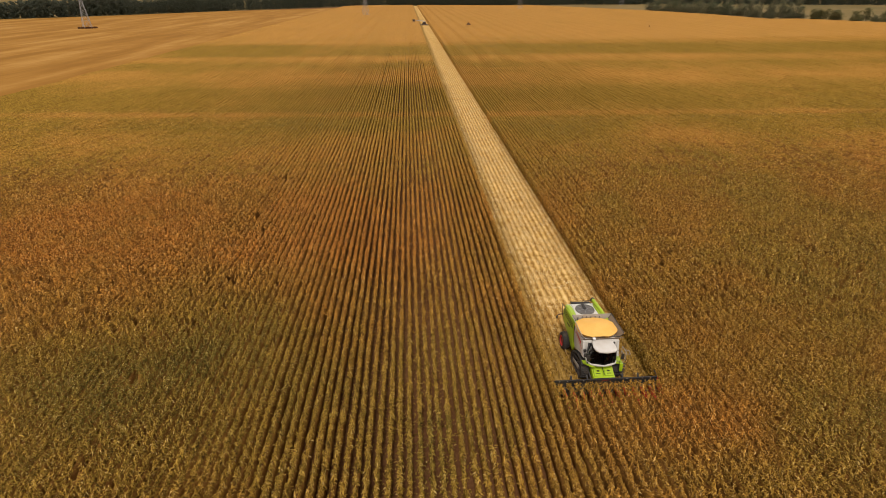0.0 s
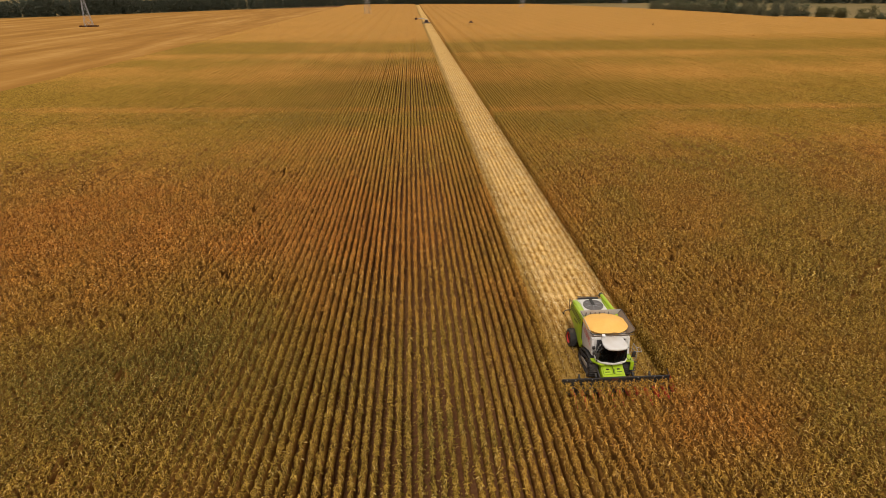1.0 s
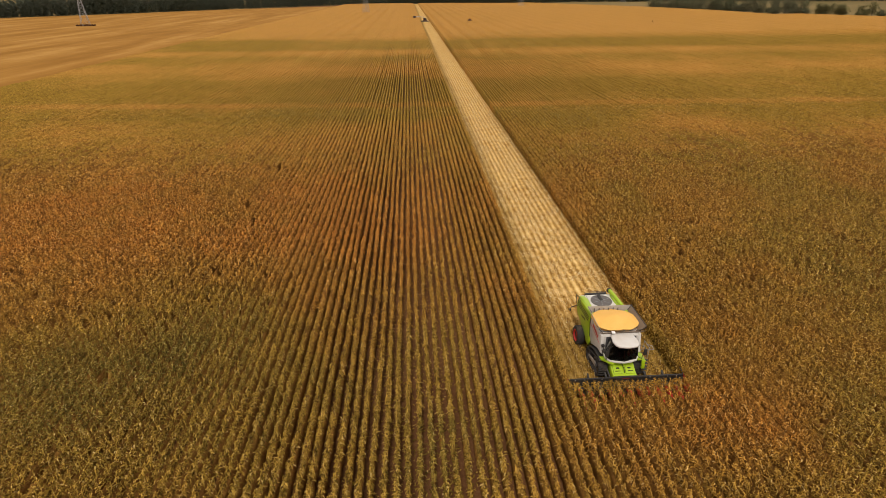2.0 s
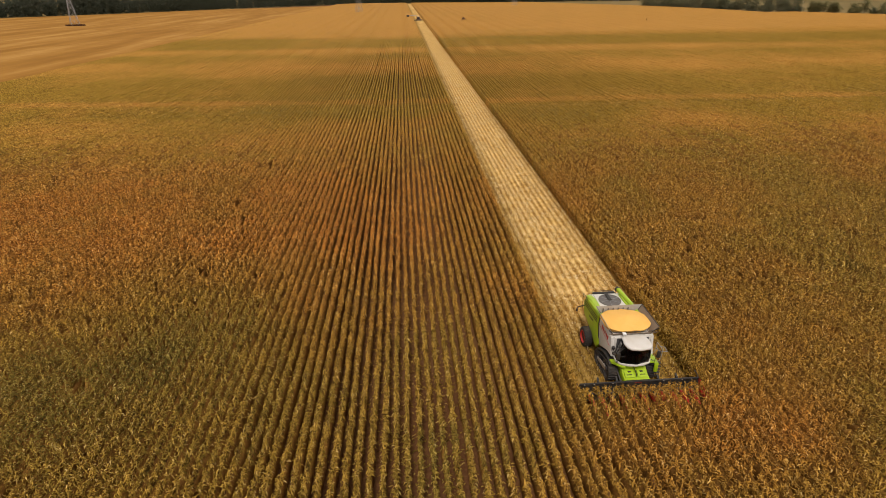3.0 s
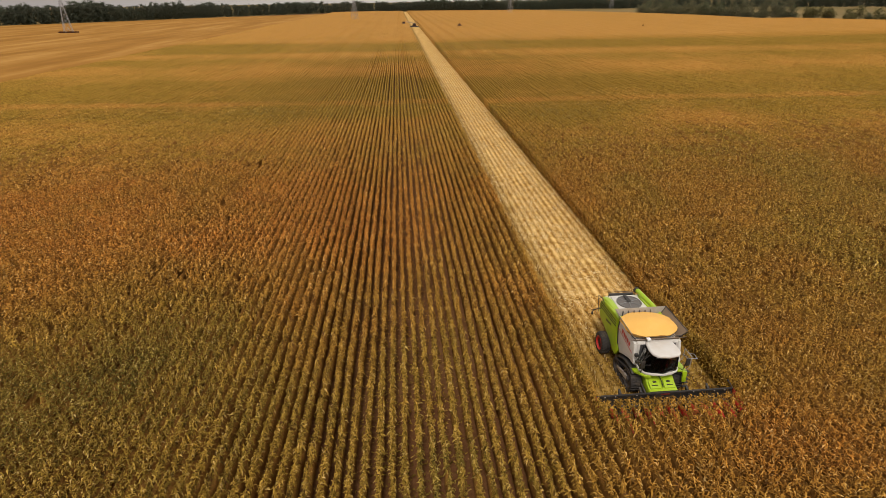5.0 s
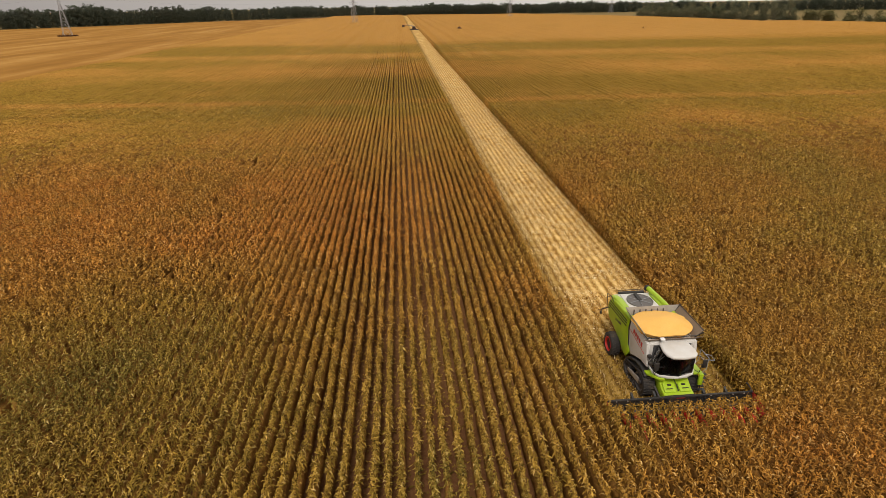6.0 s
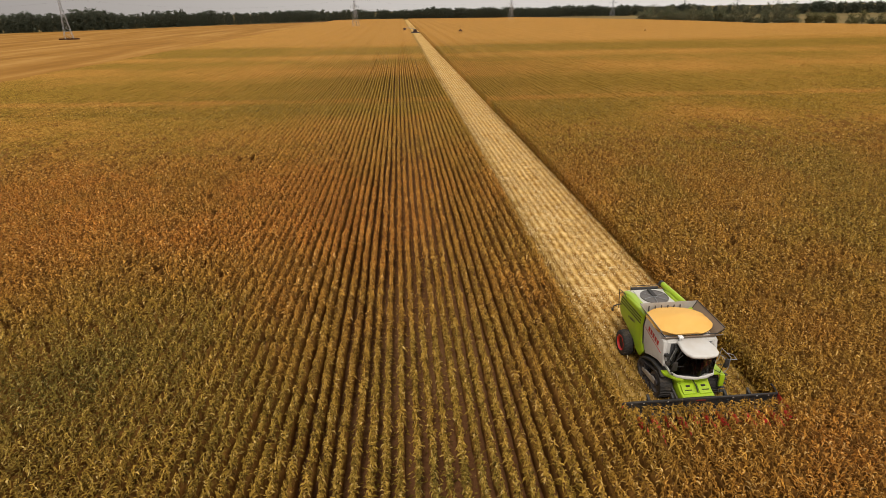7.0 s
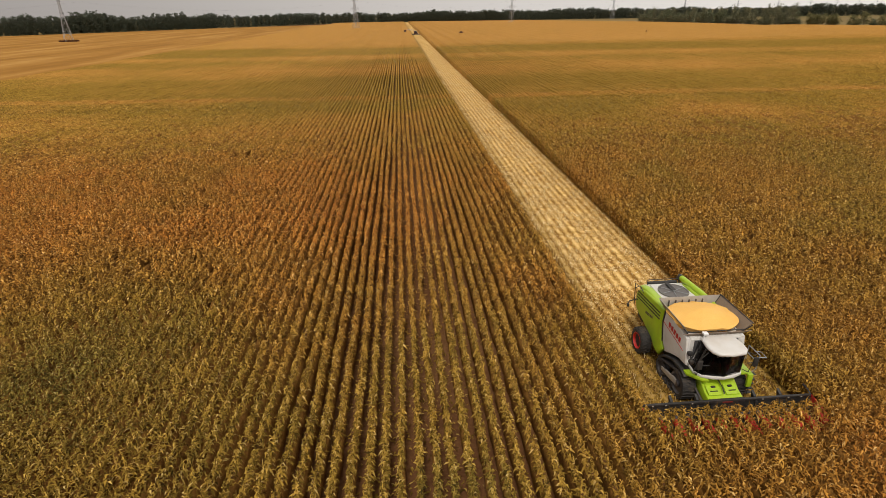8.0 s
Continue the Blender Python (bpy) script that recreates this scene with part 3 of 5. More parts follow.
def canopy(name, outline_x, y0, y1, z, step):
    """The far crop as one uneven sheet of leaf tops; outline_x gives its two sides at a distance."""
    rng = np.random.default_rng(5)
    ys = [y0]
    while ys[-1] < y1:
        ys.append(min(y1, ys[-1] + step * max(1.0, ys[-1] / 150)))
    nx = 90
    rows = []
    for y in ys:
        a, b = outline_x(y)
        x = np.linspace(a, b, nx)
        rows.append(np.stack([x, np.full(nx, y), z + rng.normal(0, 0.05, nx)], -1))
    v = np.concatenate(rows)
    i = (np.arange(len(ys) - 1)[:, None] * nx + np.arange(nx - 1)[None]).ravel()
    f = np.concatenate([np.stack([i, i + 1, i + nx + 1], -1), np.stack([i, i + nx + 1, i + nx], -1)])
    return raw_mesh(name, v, f, CANOPY)


def far_edge(y):
    """The field's two sides at distance y."""
    left = np.interp(y, [60, 1000, 1130, 1262], [-148, -148, -215, -98])
    right = np.interp(y, [60, 456, 602, 772, 1112, 1262], [600, 418, 362, 338, 200, -90])
    return left, right


maize()
for side in (lambda y: (174.3, far_edge(y)[1]),):
    tagged(canopy("far_maize", side, 96, 151, 1.8, 2.0), "distant ripe maize, tan with olive bands", "maize", "maize field", "stuff")


def stubble():
    """Cut stalks in rows and loose leaves and husks on the strip."""
    rng = np.random.default_rng(3)
    v, f = [], []
    for a in (0.4, 1.97):
        o = len(v)
        c, s = 0.016 * math.cos(a), 0.016 * math.sin(a)
        v += [(-c, -s, 0), (c, s, 0), (c + 0.03, s, 0.3), (-c + 0.03, -s, 0.3)]
        f += [(o, o + 1, o + 2), (o, o + 2, o + 3)]
    stalk = (np.array(v), np.array(f))
    ks = (np.arange(12) - 5.5) * ROW
    n = 110 * 4
    y = 0.8 + np.arange(n)[None] / 4 + rng.uniform(-0.1, 0.1, (12, n))
    x = ks[:, None] + rng.normal(0, 0.05, (12, n))
    p = np.stack([x.ravel(), y.ravel(), np.full(x.size, 0.01)], -1)
    m = len(p)
    V, F = scatter([stalk], p, rng.uniform(0, 6.28, m), np.stack([np.ones(m), rng.uniform(0.6, 1.2, m)], -1), np.zeros(m, int))
    tagged(raw_mesh("stubble_stalks", V, F, STRAW), "short cut maize stalks standing in rows on straw", "stubble", kind="stuff")
    bits = []
    for _ in range(8):
        n, w, h = rng.uniform(0.12, 0.4), rng.uniform(0.015, 0.05), rng.uniform(0.02, 0.14)
        bits.append((np.array([(-n / 2, -w, 0.0), (-n / 2, w, 0.02), (0, w, h), (0, -w, h * 0.7), (n / 2, 0, 0.02)]), np.array([(0, 3, 2), (0, 2, 1), (3, 4, 2)])))
    n = 90000
    y = 5.5 + rng.gamma(1.35, 58.0, n)
    x = rng.uniform(-HALF - 0.1, HALF + 0.1, n)
    p = np.stack([x, y, rng.uniform(0.015, 0.075, n)], -1)
    lane = np.abs((x / ROW) % 1 - 0.5)
    keep = (lane > 0.17) | (rng.uniform(0, 1, n) < 0.3)
    keep &= rng.uniform(0, 1, n) < np.clip((4.9 - np.abs(x - 0.7)) / 1.9, 0.12, 1) * np.clip((y - 5) / 9, 0, 1)
    keep &= rng.uniform(-0.5, 0.6, n) < grid_noise(x, y, 1.1, 9) + 0.5 * grid_noise(x, y, 0.5, 8)
    p = p[keep & (y < 520)]
    n = len(p)
    s = 0.85 + np.minimum(p[:, 1], 260) / 230 * 0.8
    V, F = scatter(bits, p, rng.uniform(0, 6.28, n), np.stack([s, s], -1), rng.integers(0, 8, n))
    m = 5200
    q = np.stack([rng.uniform(-HALF - 0.2, HALF + 0.2, m), 0.3 + 14 * rng.uniform(0, 1, m) ** 1.5, rng.uniform(0.03, 0.08, m)], -1)
    edge = np.stack([rng.choice((-1, 1), 3000) * (HALF + 0.1 - np.abs(rng.normal(0, 0.7, 3000))), rng.uniform(6, 110, 3000), rng.uniform(0.03, 0.08, 3000)], -1)
    gaps = np.stack([np.round(rng.uniform(-66, 36, 30000)) * ROW + rng.normal(0, 0.13, 30000), rng.uniform(-13, 40, 30000), rng.uniform(0.02, 0.1, 30000)], -1)
    gaps = gaps[(np.abs(gaps[:, 0]) > HALF) | (gaps[:, 1] < -1)]
    q = np.concatenate([q, edge, gaps])
    m = len(q)
    W, G = scatter(bits, q, rng.uniform(0, 6.28, m), rng.uniform(0.7, 1.1, (m, 2)), rng.integers(0, 8, m))
    tagged(raw_mesh("leaf_litter", W, G, CORN), "fallen dry maize leaves under and beside the machine", "leaf litter", kind="stuff")
    tagged(raw_mesh("chopped_straw", V, F, STRAW), "pale chopped leaves and husks littering the stubble", "straw", kind="stuff")


stubble()


# ---- the harvester ----
HEADER_RED = surface("dull_red_paint", (0.16, 0.02, 0.015), (0.22, 0.03, 0.02), 0.5, 0, 1.5)
FLAP = surface("dusty_flap", (0.17, 0.125, 0.085), (0.24, 0.18, 0.13), 0.6, 0.0, 1.2, (0.3, 0.22, 0.13), 0.5, 0.05)

def track_unit(root, side):
    """Rubber crawler track: a belt round a large front wheel, rollers and a rear idler."""
    x0, x1 = (side * 1.05, side * 1.78) if side > 0 else (side * 1.78, side * 1.05)
    belt = []
    front, rear, r1, r2 = (1.95, 0.86), (3.75, 0.62), 0.82, 0.56
    for k in range(15):
        a = radians(-100 + 200 * k / 14)
        belt.append((front[0] - r1 * math.cos(a), front[1] + r1 * math.sin(a) * 1.0))
    for k in range(11):
        a = radians(85 - 175 * k / 10)
        belt.append((rear[0] + r2 * math.cos(a), rear[1] + r2 * math.sin(a)))
    bm = B()
    n = len(belt)
    cy, cz = 2.8, 0.75
    inner = [(y + (cy - y) * 0.10, z + (cz - z) * 0.12) for y, z in belt]
    ring = []
    for (y, z), (yi, zi) in zip(belt, inner):
        ring.append([bm.verts.new((x, a, b)) for x, a, b in ((x0, y, z), (x1, y, z), (x1, yi, zi), (x0, yi, zi))])
    for i in range(n):
        a, b = ring[i], ring[(i + 1) % n]
        for k in range(4):
            bm.faces.new((a[k], a[(k + 1) % 4], b[(k + 1) % 4], b[k]))
    lugs = []
    for i in range(n):
        p, q = Vector(belt[i]), Vector(belt[(i + 1) % n])
        steps = max(1, round((q - p).length / 0.17))
        for s in range(steps):
            c = p.lerp(q, (s + 0.5) / steps)
            d = (q - p).normalized()
            o = Vector((d.y, -d.x))
            if o.dot(c - Vector((cy, cz))) < 0:
                o = -o
            lugs.append((c, d, o))
    for c, d, o in lugs:
        for xa, xb, shift in ((x0, (x0 + x1) / 2, 0.03), ((x0 + x1) / 2, x1, -0.03)):
            vs = []
            for x, sh in ((xa, 0), (xb, shift)):
                for u, w in ((-0.035, 0), (0.035, 0), (0.025, 0.055), (-0.025, 0.055)):
                    e = c + d * (u + sh) + o * w
                    vs.append(bm.verts.new((x, e.x, e.y)))
            for q in ((0, 1, 5, 4), (1, 2, 6, 5), (2, 3, 7, 6), (3, 0, 4, 7), (0, 3, 2, 1), (4, 5, 6, 7)):
                bm.faces.new([vs[i] for i in q])
    track = part("track", bm, RUBBER, root, "dusty black rubber crawler track with lugs", False)
    out = x1 if side > 0 else x0
    for name, (y, z), r in (("drive_wheel", front, 0.70), ("idler_wheel", rear, 0.46), ("roller", (2.65, 0.33), 0.24), ("roller", (3.1, 0.33), 0.24)):
        bm = B()
        lathe(bm, [(r * 0.2, -side * 0.35), (r, -side * 0.35), (r, -side * 0.06), (r * 0.82, -side * 0.04), (r * 0.7, -side * 0.16), (r * 0.3, -side * 0.16), (r * 0.25, -side * 0.03), (0.02, -side * 0.03)], (out, y, z))
        part(name, bm, STEEL, track)
    bm = B()
    prism(bm, [(2.0, 1.0), (2.3, 1.05), (3.7, 0.72), (3.7, 0.5), (2.0, 0.7)], out - side * 0.12, out - side * 0.02, 0.02)
    part("track_frame", bm, GREYMETAL, track, "grey steel track beam")
    return track


def wheel(root, x, side, y, r, w):
    bm = B()
    o = side * w / 2
    lathe(bm, [(r * 0.58, -o), (r * 0.86, -o), (r * 0.97, -o * 0.8), (r, -o * 0.4), (r, o * 0.4), (r * 0.97, o * 0.8), (r * 0.88, o), (r * 0.66, o), (r * 0.6, o * 0.6)], (x, y, r + 0.02), "x", 40)
    for k in range(22):
        a = 2 * math.pi * k / 22
        for half in (-1, 1):
            aa = a + (0.14 if half > 0 else 0)
            vs = []
            for dx, da in ((0.0, 0.0), (half * w * 0.47, 0.16)):
                for dr, db in ((-0.03, -0.05), (-0.03, 0.05), (0.05, 0.035), (0.05, -0.035)):
                    ang, rr = aa + da + db, r + dr - (0.05 if dx else 0)
                    vs.append(bm.verts.new((x + dx, y + rr * math.cos(ang), r + 0.02 + rr * math.sin(ang))))
            for q in ((0, 1, 5, 4), (1, 2, 6, 5), (2, 3, 7, 6), (3, 0, 4, 7), (0, 3, 2, 1), (4, 5, 6, 7)):
                bm.faces.new([vs[i] for i in q])
    rear = part("rear_wheel", bm, RUBBER, root, "dusty black rubber tyre with deep tread")
    bm = B()
    lathe(bm, [(0.05, -o * 0.2), (r * 0.57, -o * 0.9), (r * 0.6, -o * 0.95), (r * 0.68, o * 0.97), (r * 0.62, o * 1.04), (r * 0.56, o * 0.7), (r * 0.46, o * 0.35), (r * 0.2, o * 0.2), (r * 0.18, o * 0.5), (0.02, o * 0.52)], (x, y, r + 0.02), "x", 32)
    part("rim", bm, RED, rear, "red steel rim")


def header(root):
    """Twelve-row maize header: rear frame beam, trough, auger and red pointed snouts."""
    bm = B()
    box(bm, -4.57, 4.57, -0.06, 0.08, 1.05, 1.2, 0.03)
    for x in (-4.5, -1.6, 1.6, 4.5):
        box(bm, x - 0.06, x + 0.06, -0.08, 0.08, 0.3, 1.0, 0.01)
    box(bm, -4.55, 4.55, -0.02, 0.06, 0.32, 0.5, 0.02)
    box(bm, -4.55, -0.85, 0.0, 0.03, 0.45, 1.0)
    box(bm, 0.85, 4.55, 0.0, 0.03, 0.45, 1.0)
    box(bm, -0.84, 0.84, -0.05, -0.01, 0.4, 1.0)
    beam = part("header", bm, BLACK, root, "dark grey steel frame of the maize header")
    bm = B()
    box(bm, -0.95, 0.95, -0.075, 0.1, 1.0, 1.22, 0.03)
    part("centre_plate", bm, BLACK, beam)
    bm = B()
    box(bm, -0.28, 0.28, -0.09, -0.077, 1.06, 1.14)
    part("badge", bm, HEADER_RED, beam, "small dark red badge bar")
    bm = B()
    sheet(bm, [(-4.5, -0.1, 0.32), (4.5, -0.1, 0.32), (4.5, -0.95, 0.45), (-4.5, -0.95, 0.45)], 0.03)
    part("trough", bm, BLACK, beam)
    bm = B()
    tube(bm, [(-4.45, -0.45, 0.62), (4.45, -0.45, 0.62)], 0.11, 12)
    for s in (-1, 1):
        prev = None
        for k in range(0, 150):
            a = k * 0.42
            x = s * (4.4 - k * 0.025)
            p, q = (x, -0.45 + 0.1 * math.cos(a), 0.62 + 0.1 * math.sin(a)), (x, -0.45 + 0.25 * math.cos(a), 0.62 + 0.25 * math.sin(a))
            cur = (bm.verts.new(p), bm.verts.new(q))
            if prev:
                bm.faces.new((prev[0], prev[1], cur[1], cur[0]))
            prev = cur
    part("cross_auger", bm, STEEL, beam)
    first = None
    for k in range(13):
        x = (k - 6) * ROW
        if first is None:
            bm = B()
            ring = []
            for y, w, z, h in ((-0.55, 0.12, 0.52, 0.14), (-1.1, 0.17, 0.52, 0.28), (-1.7, 0.16, 0.45, 0.32), (-2.3, 0.08, 0.24, 0.17), (-2.75, 0.02, 0.1, 0.04)):
                ring.append([bm.verts.new((w * math.cos(a), y, z + h * max(-0.3, math.sin(a)))) for a in [radians(d) for d in range(-30, 211, 30)]])
            for a, b in zip(ring, ring[1:]):
                for i in range(len(a) - 1):
                    bm.faces.new((a[i], a[i + 1], b[i + 1], b[i]))
                bm.faces.new((a[-1], a[0], b[0], b[-1]))
            bm.faces.new(ring[0])
            first = part("snout", bm, RED, beam, "pointed red plastic row divider")
            first.location.x = x
        else:
            ob = first.copy()
            scene.collection.objects.link(ob)
            ob.location.x = x
    for s in (-1, 1):
        bm = B()
        prism(bm, [(0.1, 0.35), (0.1, 1.18), (-0.6, 1.1), (-1.6, 0.85), (-1.9, 0.5), (-1.6, 0.3)], s * 4.56, s * 4.62, 0.015)
        part("end_divider", bm, RED, beam, "red end panel of the header")
        bm = B()
        tube(bm, [(s * 4.55, 0.0, 1.18), (s * 4.58, 0.3, 1.26), (s * 4.58, 0.55, 1.3)], 0.035, 8)
        box(bm, s * 4.58 - 0.04, s * 4.58 + 0.04, 0.5, 0.68, 1.24, 1.36, 0.02)
        part("marker_arm", bm, STEEL, beam)
        for x in (1.55, 2.95):
            bm = B()
            prism(bm, [(0.1, 1.0), (0.1, 1.2), (0.42, 1.36), (0.3, 1.0)], s * x - 0.04, s * x + 0.1, 0.01)
            part("bracket", bm, BLACK, beam)
        for x in (1.9, 3.3, 4.0):
            bm = B()
            box(bm, s * x - 0.045, s * x + 0.045, -0.085, -0.05, 1.09, 1.15, 0.012)
            part("reflector", bm, GREYMETAL, beam, "small pale reflector")


def harvester():
    root = tagged(new("combine_harvester"), "lime green and white combine harvester heaped with yellow grain", "combine harvester")
    # underbody and rear body
    bm = B()
    prism(bm, [(1.5, 0.95), (1.7, 2.2), (4.0, 2.3), (8.2, 2.2), (8.55, 1.6), (8.2, 1.0), (6.2, 0.8), (4.5, 0.55), (2.2, 0.6)], -1.0, 1.0, 0.06)
    part("chassis", bm, BLACK, root, "black underbody and axle frame")
    bm = B()
    prism(bm, [(1.9, 2.2), (1.9, 3.7), (5.0, 3.62), (6.1, 3.86), (8.2, 3.72), (8.5, 3.0), (8.4, 2.1)], -1.42, 1.42, 0.1, 3)
    part("upper_body", bm, WHITE, root, "white body shell")
    for s in (-1, 1):
        name = "side_panel"
        # white forward panel
        bm = B()
        prism(bm, [(1.62, 2.28), (1.75, 2.75), (1.95, 3.72), (2.5, 3.85), (4.45, 3.95), (4.55, 3.2), (4.3, 2.1), (3.9, 1.62), (3.3, 1.9), (2.4, 2.22)], s * 1.4, s * 1.62, 0.05, 3)
        panel = part(name, bm, WHITE, root, "white front side panel")
        # green rear panel
        bm = B()
        prism(bm, [(4.6, 3.96), (5.3, 3.98), (7.2, 3.86), (7.9, 3.62), (8.25, 3.2), (8.3, 2.6), (8.0, 2.05), (6.9, 1.8), (5.7, 1.45), (5.1, 1.05), (4.6, 0.95), (4.15, 1.6), (4.42, 2.1), (4.68, 3.2)], s * 1.34, s * 1.67, 0.14, 4)
        rear = part(name, bm, LIME, root, "lime green rear side panel with black louvres")
        for k in range(3):
            bm = B()
            z = 3.6 - k * 0.2
            prism(bm, [(4.9, z + 0.02), (8.0, z - 0.16), (8.1, z - 0.25), (4.95, z - 0.08)], s * 1.64, s * 1.68, 0.005, 1)
            part("louvre", bm, BLACK, rear)
        bm = B()
        for k in range(5):
            box(bm, s * 1.668 - 0.012, s * 1.668 + 0.012, 5.75 + k * 0.2, 5.89 + k * 0.2, 2.68 - k * 0.03, 2.85 - k * 0.03)
        part("model_lettering", bm, STEEL, rear, "dark unreadable lettering bars")
        # plain red strokes where the maker's mark stands
        bm = B()
        for k in range(5):
            y = 2.5 + k * 0.3
            box(bm, s * 1.615 - 0.012, s * 1.615 + 0.012, y, y + 0.22, 3.12 + k * 0.045, 3.42 + k * 0.045)
        part("mark", bm, RED, panel, "plain red bars")
        bm = B()
        prism(bm, [(2.1, 2.92), (4.5, 3.28), (4.5, 3.24), (2.1, 2.88)], s * 1.60, s * 1.632, 0.0)
        part("stripe", bm, RED, panel, "thin red stripe")
        bm = B()
        prism(bm, [(4.42, 3.98), (4.52, 3.98), (4.66, 3.2), (4.38, 2.05), (4.3, 2.05), (4.56, 3.2)], s * 1.6, s * 1.64, 0.0)
        part("panel_gap", bm, BLACK, panel)
        # shoulders on top of the rear body
        bm = B()
        prism(bm, [(4.7, 3.8), (4.7, 3.98), (7.3, 3.95), (8.15, 3.72), (8.2, 3.5), (4.7, 3.5)], s * 1.05, s * 1.6, 0.16, 4)
        part("shoulder", bm, LIME, root, "rounded lime green shoulder")
        # track guard
        bm = B()
        prism(bm, [(1.35, 1.75), (1.8, 1.98), (2.8, 1.92), (3.8, 1.5), (4.25, 1.1), (4.15, 1.02), (3.7, 1.4), (2.8, 1.8), (1.8, 1.86), (1.4, 1.66)], s * 1.05, s * 1.76, 0.02)
        part("track_guard", bm, BLACK, root, "dusty black guard over the track")
        track_unit(root, s)
        wheel(root, s * 1.86, s, 6.3, 0.82, 0.64)
        # rear lamp arms
        bm = B()
        tube(bm, [(s * 1.5, 8.0, 2.7), (s * 1.75, 7.95, 2.85), (s * 2.3, 7.75, 2.85), (s * 2.42, 7.65, 2.7)], 0.04, 8)
        box(bm, s * 2.42 - 0.06, s * 2.42 + 0.06, 7.55, 7.7, 2.55, 2.75, 0.02)
        part("rear_lamp_arm", bm, BLACK, root)
    # axle
    bm = B()
    tube(bm, [(-1.7, 6.3, 0.78), (1.7, 6.3, 0.78)], 0.13, 10)
    part("rear_axle", bm, STEEL, root)
    # engine deck with the round intake screen
    bm = B()
    prism(bm, [(-1.06, 5.1), (1.06, 5.1), (1.0, 8.0), (-1.0, 8.0)], 3.6, 3.84, 0.04, 2, "z")
    deck = part("engine_deck", bm, WHITE, root, "dusty white engine deck")
    bm = B()
    lathe(bm, [(0.02, 0.0), (0.86, 0.0), (0.9, 0.02), (0.9, 0.09), (0.84, 0.09), (0.82, 0.05), (0.02, 0.05)], (0.0, 6.9, 3.84), "z", 40)
    screen = part("intake_screen", bm, SCREEN, deck, "round grey mesh air intake screen")
    for a in (20, 80, 140):
        bm = B()
        c, s = math.cos(radians(a)), math.sin(radians(a))
        tube(bm, [(-0.82 * c, 6.9 - 0.82 * s, 3.93), (0.82 * c, 6.9 + 0.82 * s, 3.93)], 0.018, 6)
        part("spoke", bm, GALV, screen)
    bm = B()
    prism(bm, [(-0.15, 6.85), (0.15, 6.85), (0.12, 7.85), (-0.12, 7.85)], 3.94, 4.0, 0.02, 1, "z")
    part("suction_arm", bm, BLACK, deck)
    # rear hood and rails
    bm = B()
    prism(bm, [(8.0, 3.3), (8.1, 3.72), (8.45, 3.6), (8.7, 2.9), (8.6, 1.9), (8.2, 1.6)], -1.2, 1.2, 0.08, 3)
    part("rear_hood", bm, LIME, root)
    bm = B()
    box(bm, -0.95, 0.95, 8.25, 8.5, 3.62, 3.8, 0.04)
    part("rear_vent", bm, BLACK, root, "dark vent across the tail")
    bm = B()
    tube(bm, [(-1.1, 8.1, 3.7), (-1.1, 8.2, 4.05), (0.95, 8.2, 4.05), (0.95, 8.1, 3.7)], 0.025, 6)
    tube(bm, [(-1.62, 7.2, 3.5), (-1.75, 7.6, 3.9), (-1.75, 8.4, 3.75), (-1.6, 8.5, 2.2)], 0.025, 6)
    tube(bm, [(-1.45, 8.45, 3.5), (-1.75, 8.4, 3.4)], 0.025, 6)
    part("rear_rail", bm, BLACK, root)
    bm = B()
    prism(bm, [(8.3, 1.9), (9.1, 1.3), (9.2, 0.9), (8.4, 0.8)], -0.95, 0.95, 0.06)
    part("straw_chopper", bm, BLACK, root, "black straw chopper at the tail")
    # unloading auger folded along the side
    bm = B()
    tube(bm, [(1.48, 4.4, 3.8), (1.47, 5.2, 3.95), (1.38, 6.2, 4.02), (1.27, 8.4, 3.95)], 0.185, 16)
    arm = part("unloading_auger", bm, LIME, root, "lime green unloading tube folded back")
    bm = B()
    tube(bm, [(1.27, 8.38, 3.95), (1.26, 8.58, 3.93), (1.25, 8.68, 3.78)], [0.205, 0.21, 0.19], 14)
    part("spout", bm, BLACK, arm, "black rubber spout")
    # grain tank with its raised flaps and the heap
    low, top = [(-1.35, 2.2), (1.35, 2.2), (1.35, 4.9), (-1.35, 4.9)], [(-1.85, 2.0), (1.95, 2.0), (1.9, 5.1), (-1.8, 5.1)]
    zl, zt = (3.75, 3.75), (4.42, 4.55)
    bm = B()
    box(bm, -1.4, 1.4, 1.95, 5.0, 3.3, 3.78, 0.05)
    tank = part("grain_tank", bm, WHITE, root, "white grain tank body")
    for i in range(4):
        j = (i + 1) % 4
        za = 4.02 if i == 0 else 4.5
        bm = B()
        k = 0.02 if i % 2 else 0.0
        a, b, c, d = (*low[i], 3.74), (*low[j], 3.74), (*top[j], za), (*top[i], za)
        sheet(bm, [a, b, c, d], 0.03)
        part("tank_flap", bm, FLAP if i < 2 else GREYMETAL, tank, "raised grey sheet-metal tank flap")
    for (x, y), (u, v) in zip(low, top):
        bm = B()
        tube(bm, [(x * 0.98, y, 3.74), (u, v, 4.5 if v > 3 else 4.35)], 0.03, 6)
        part("flap_strut", bm, BLACK, tank)
    for a, b in (((-1.62, 2.08, 4.06), (1.62, 2.08, 4.06)), ((1.93, 2.0, 4.45), (1.88, 5.1, 4.53))):
        bm = B()
        tube(bm, [a, b], 0.03, 6)
        part("flap_rail", bm, BLACK, tank)
    for x in (-1.3, -0.9, -0.5, -0.1, 0.3, 0.7):
        bm = B()
        box(bm, x - 0.03, x + 0.03, 4.86, 4.92, 4.05, 4.42)
        part("flap_rib", bm, STEEL, tank, "dark rib on the rear flap")
    bm = B()
    n, m = 26, 26
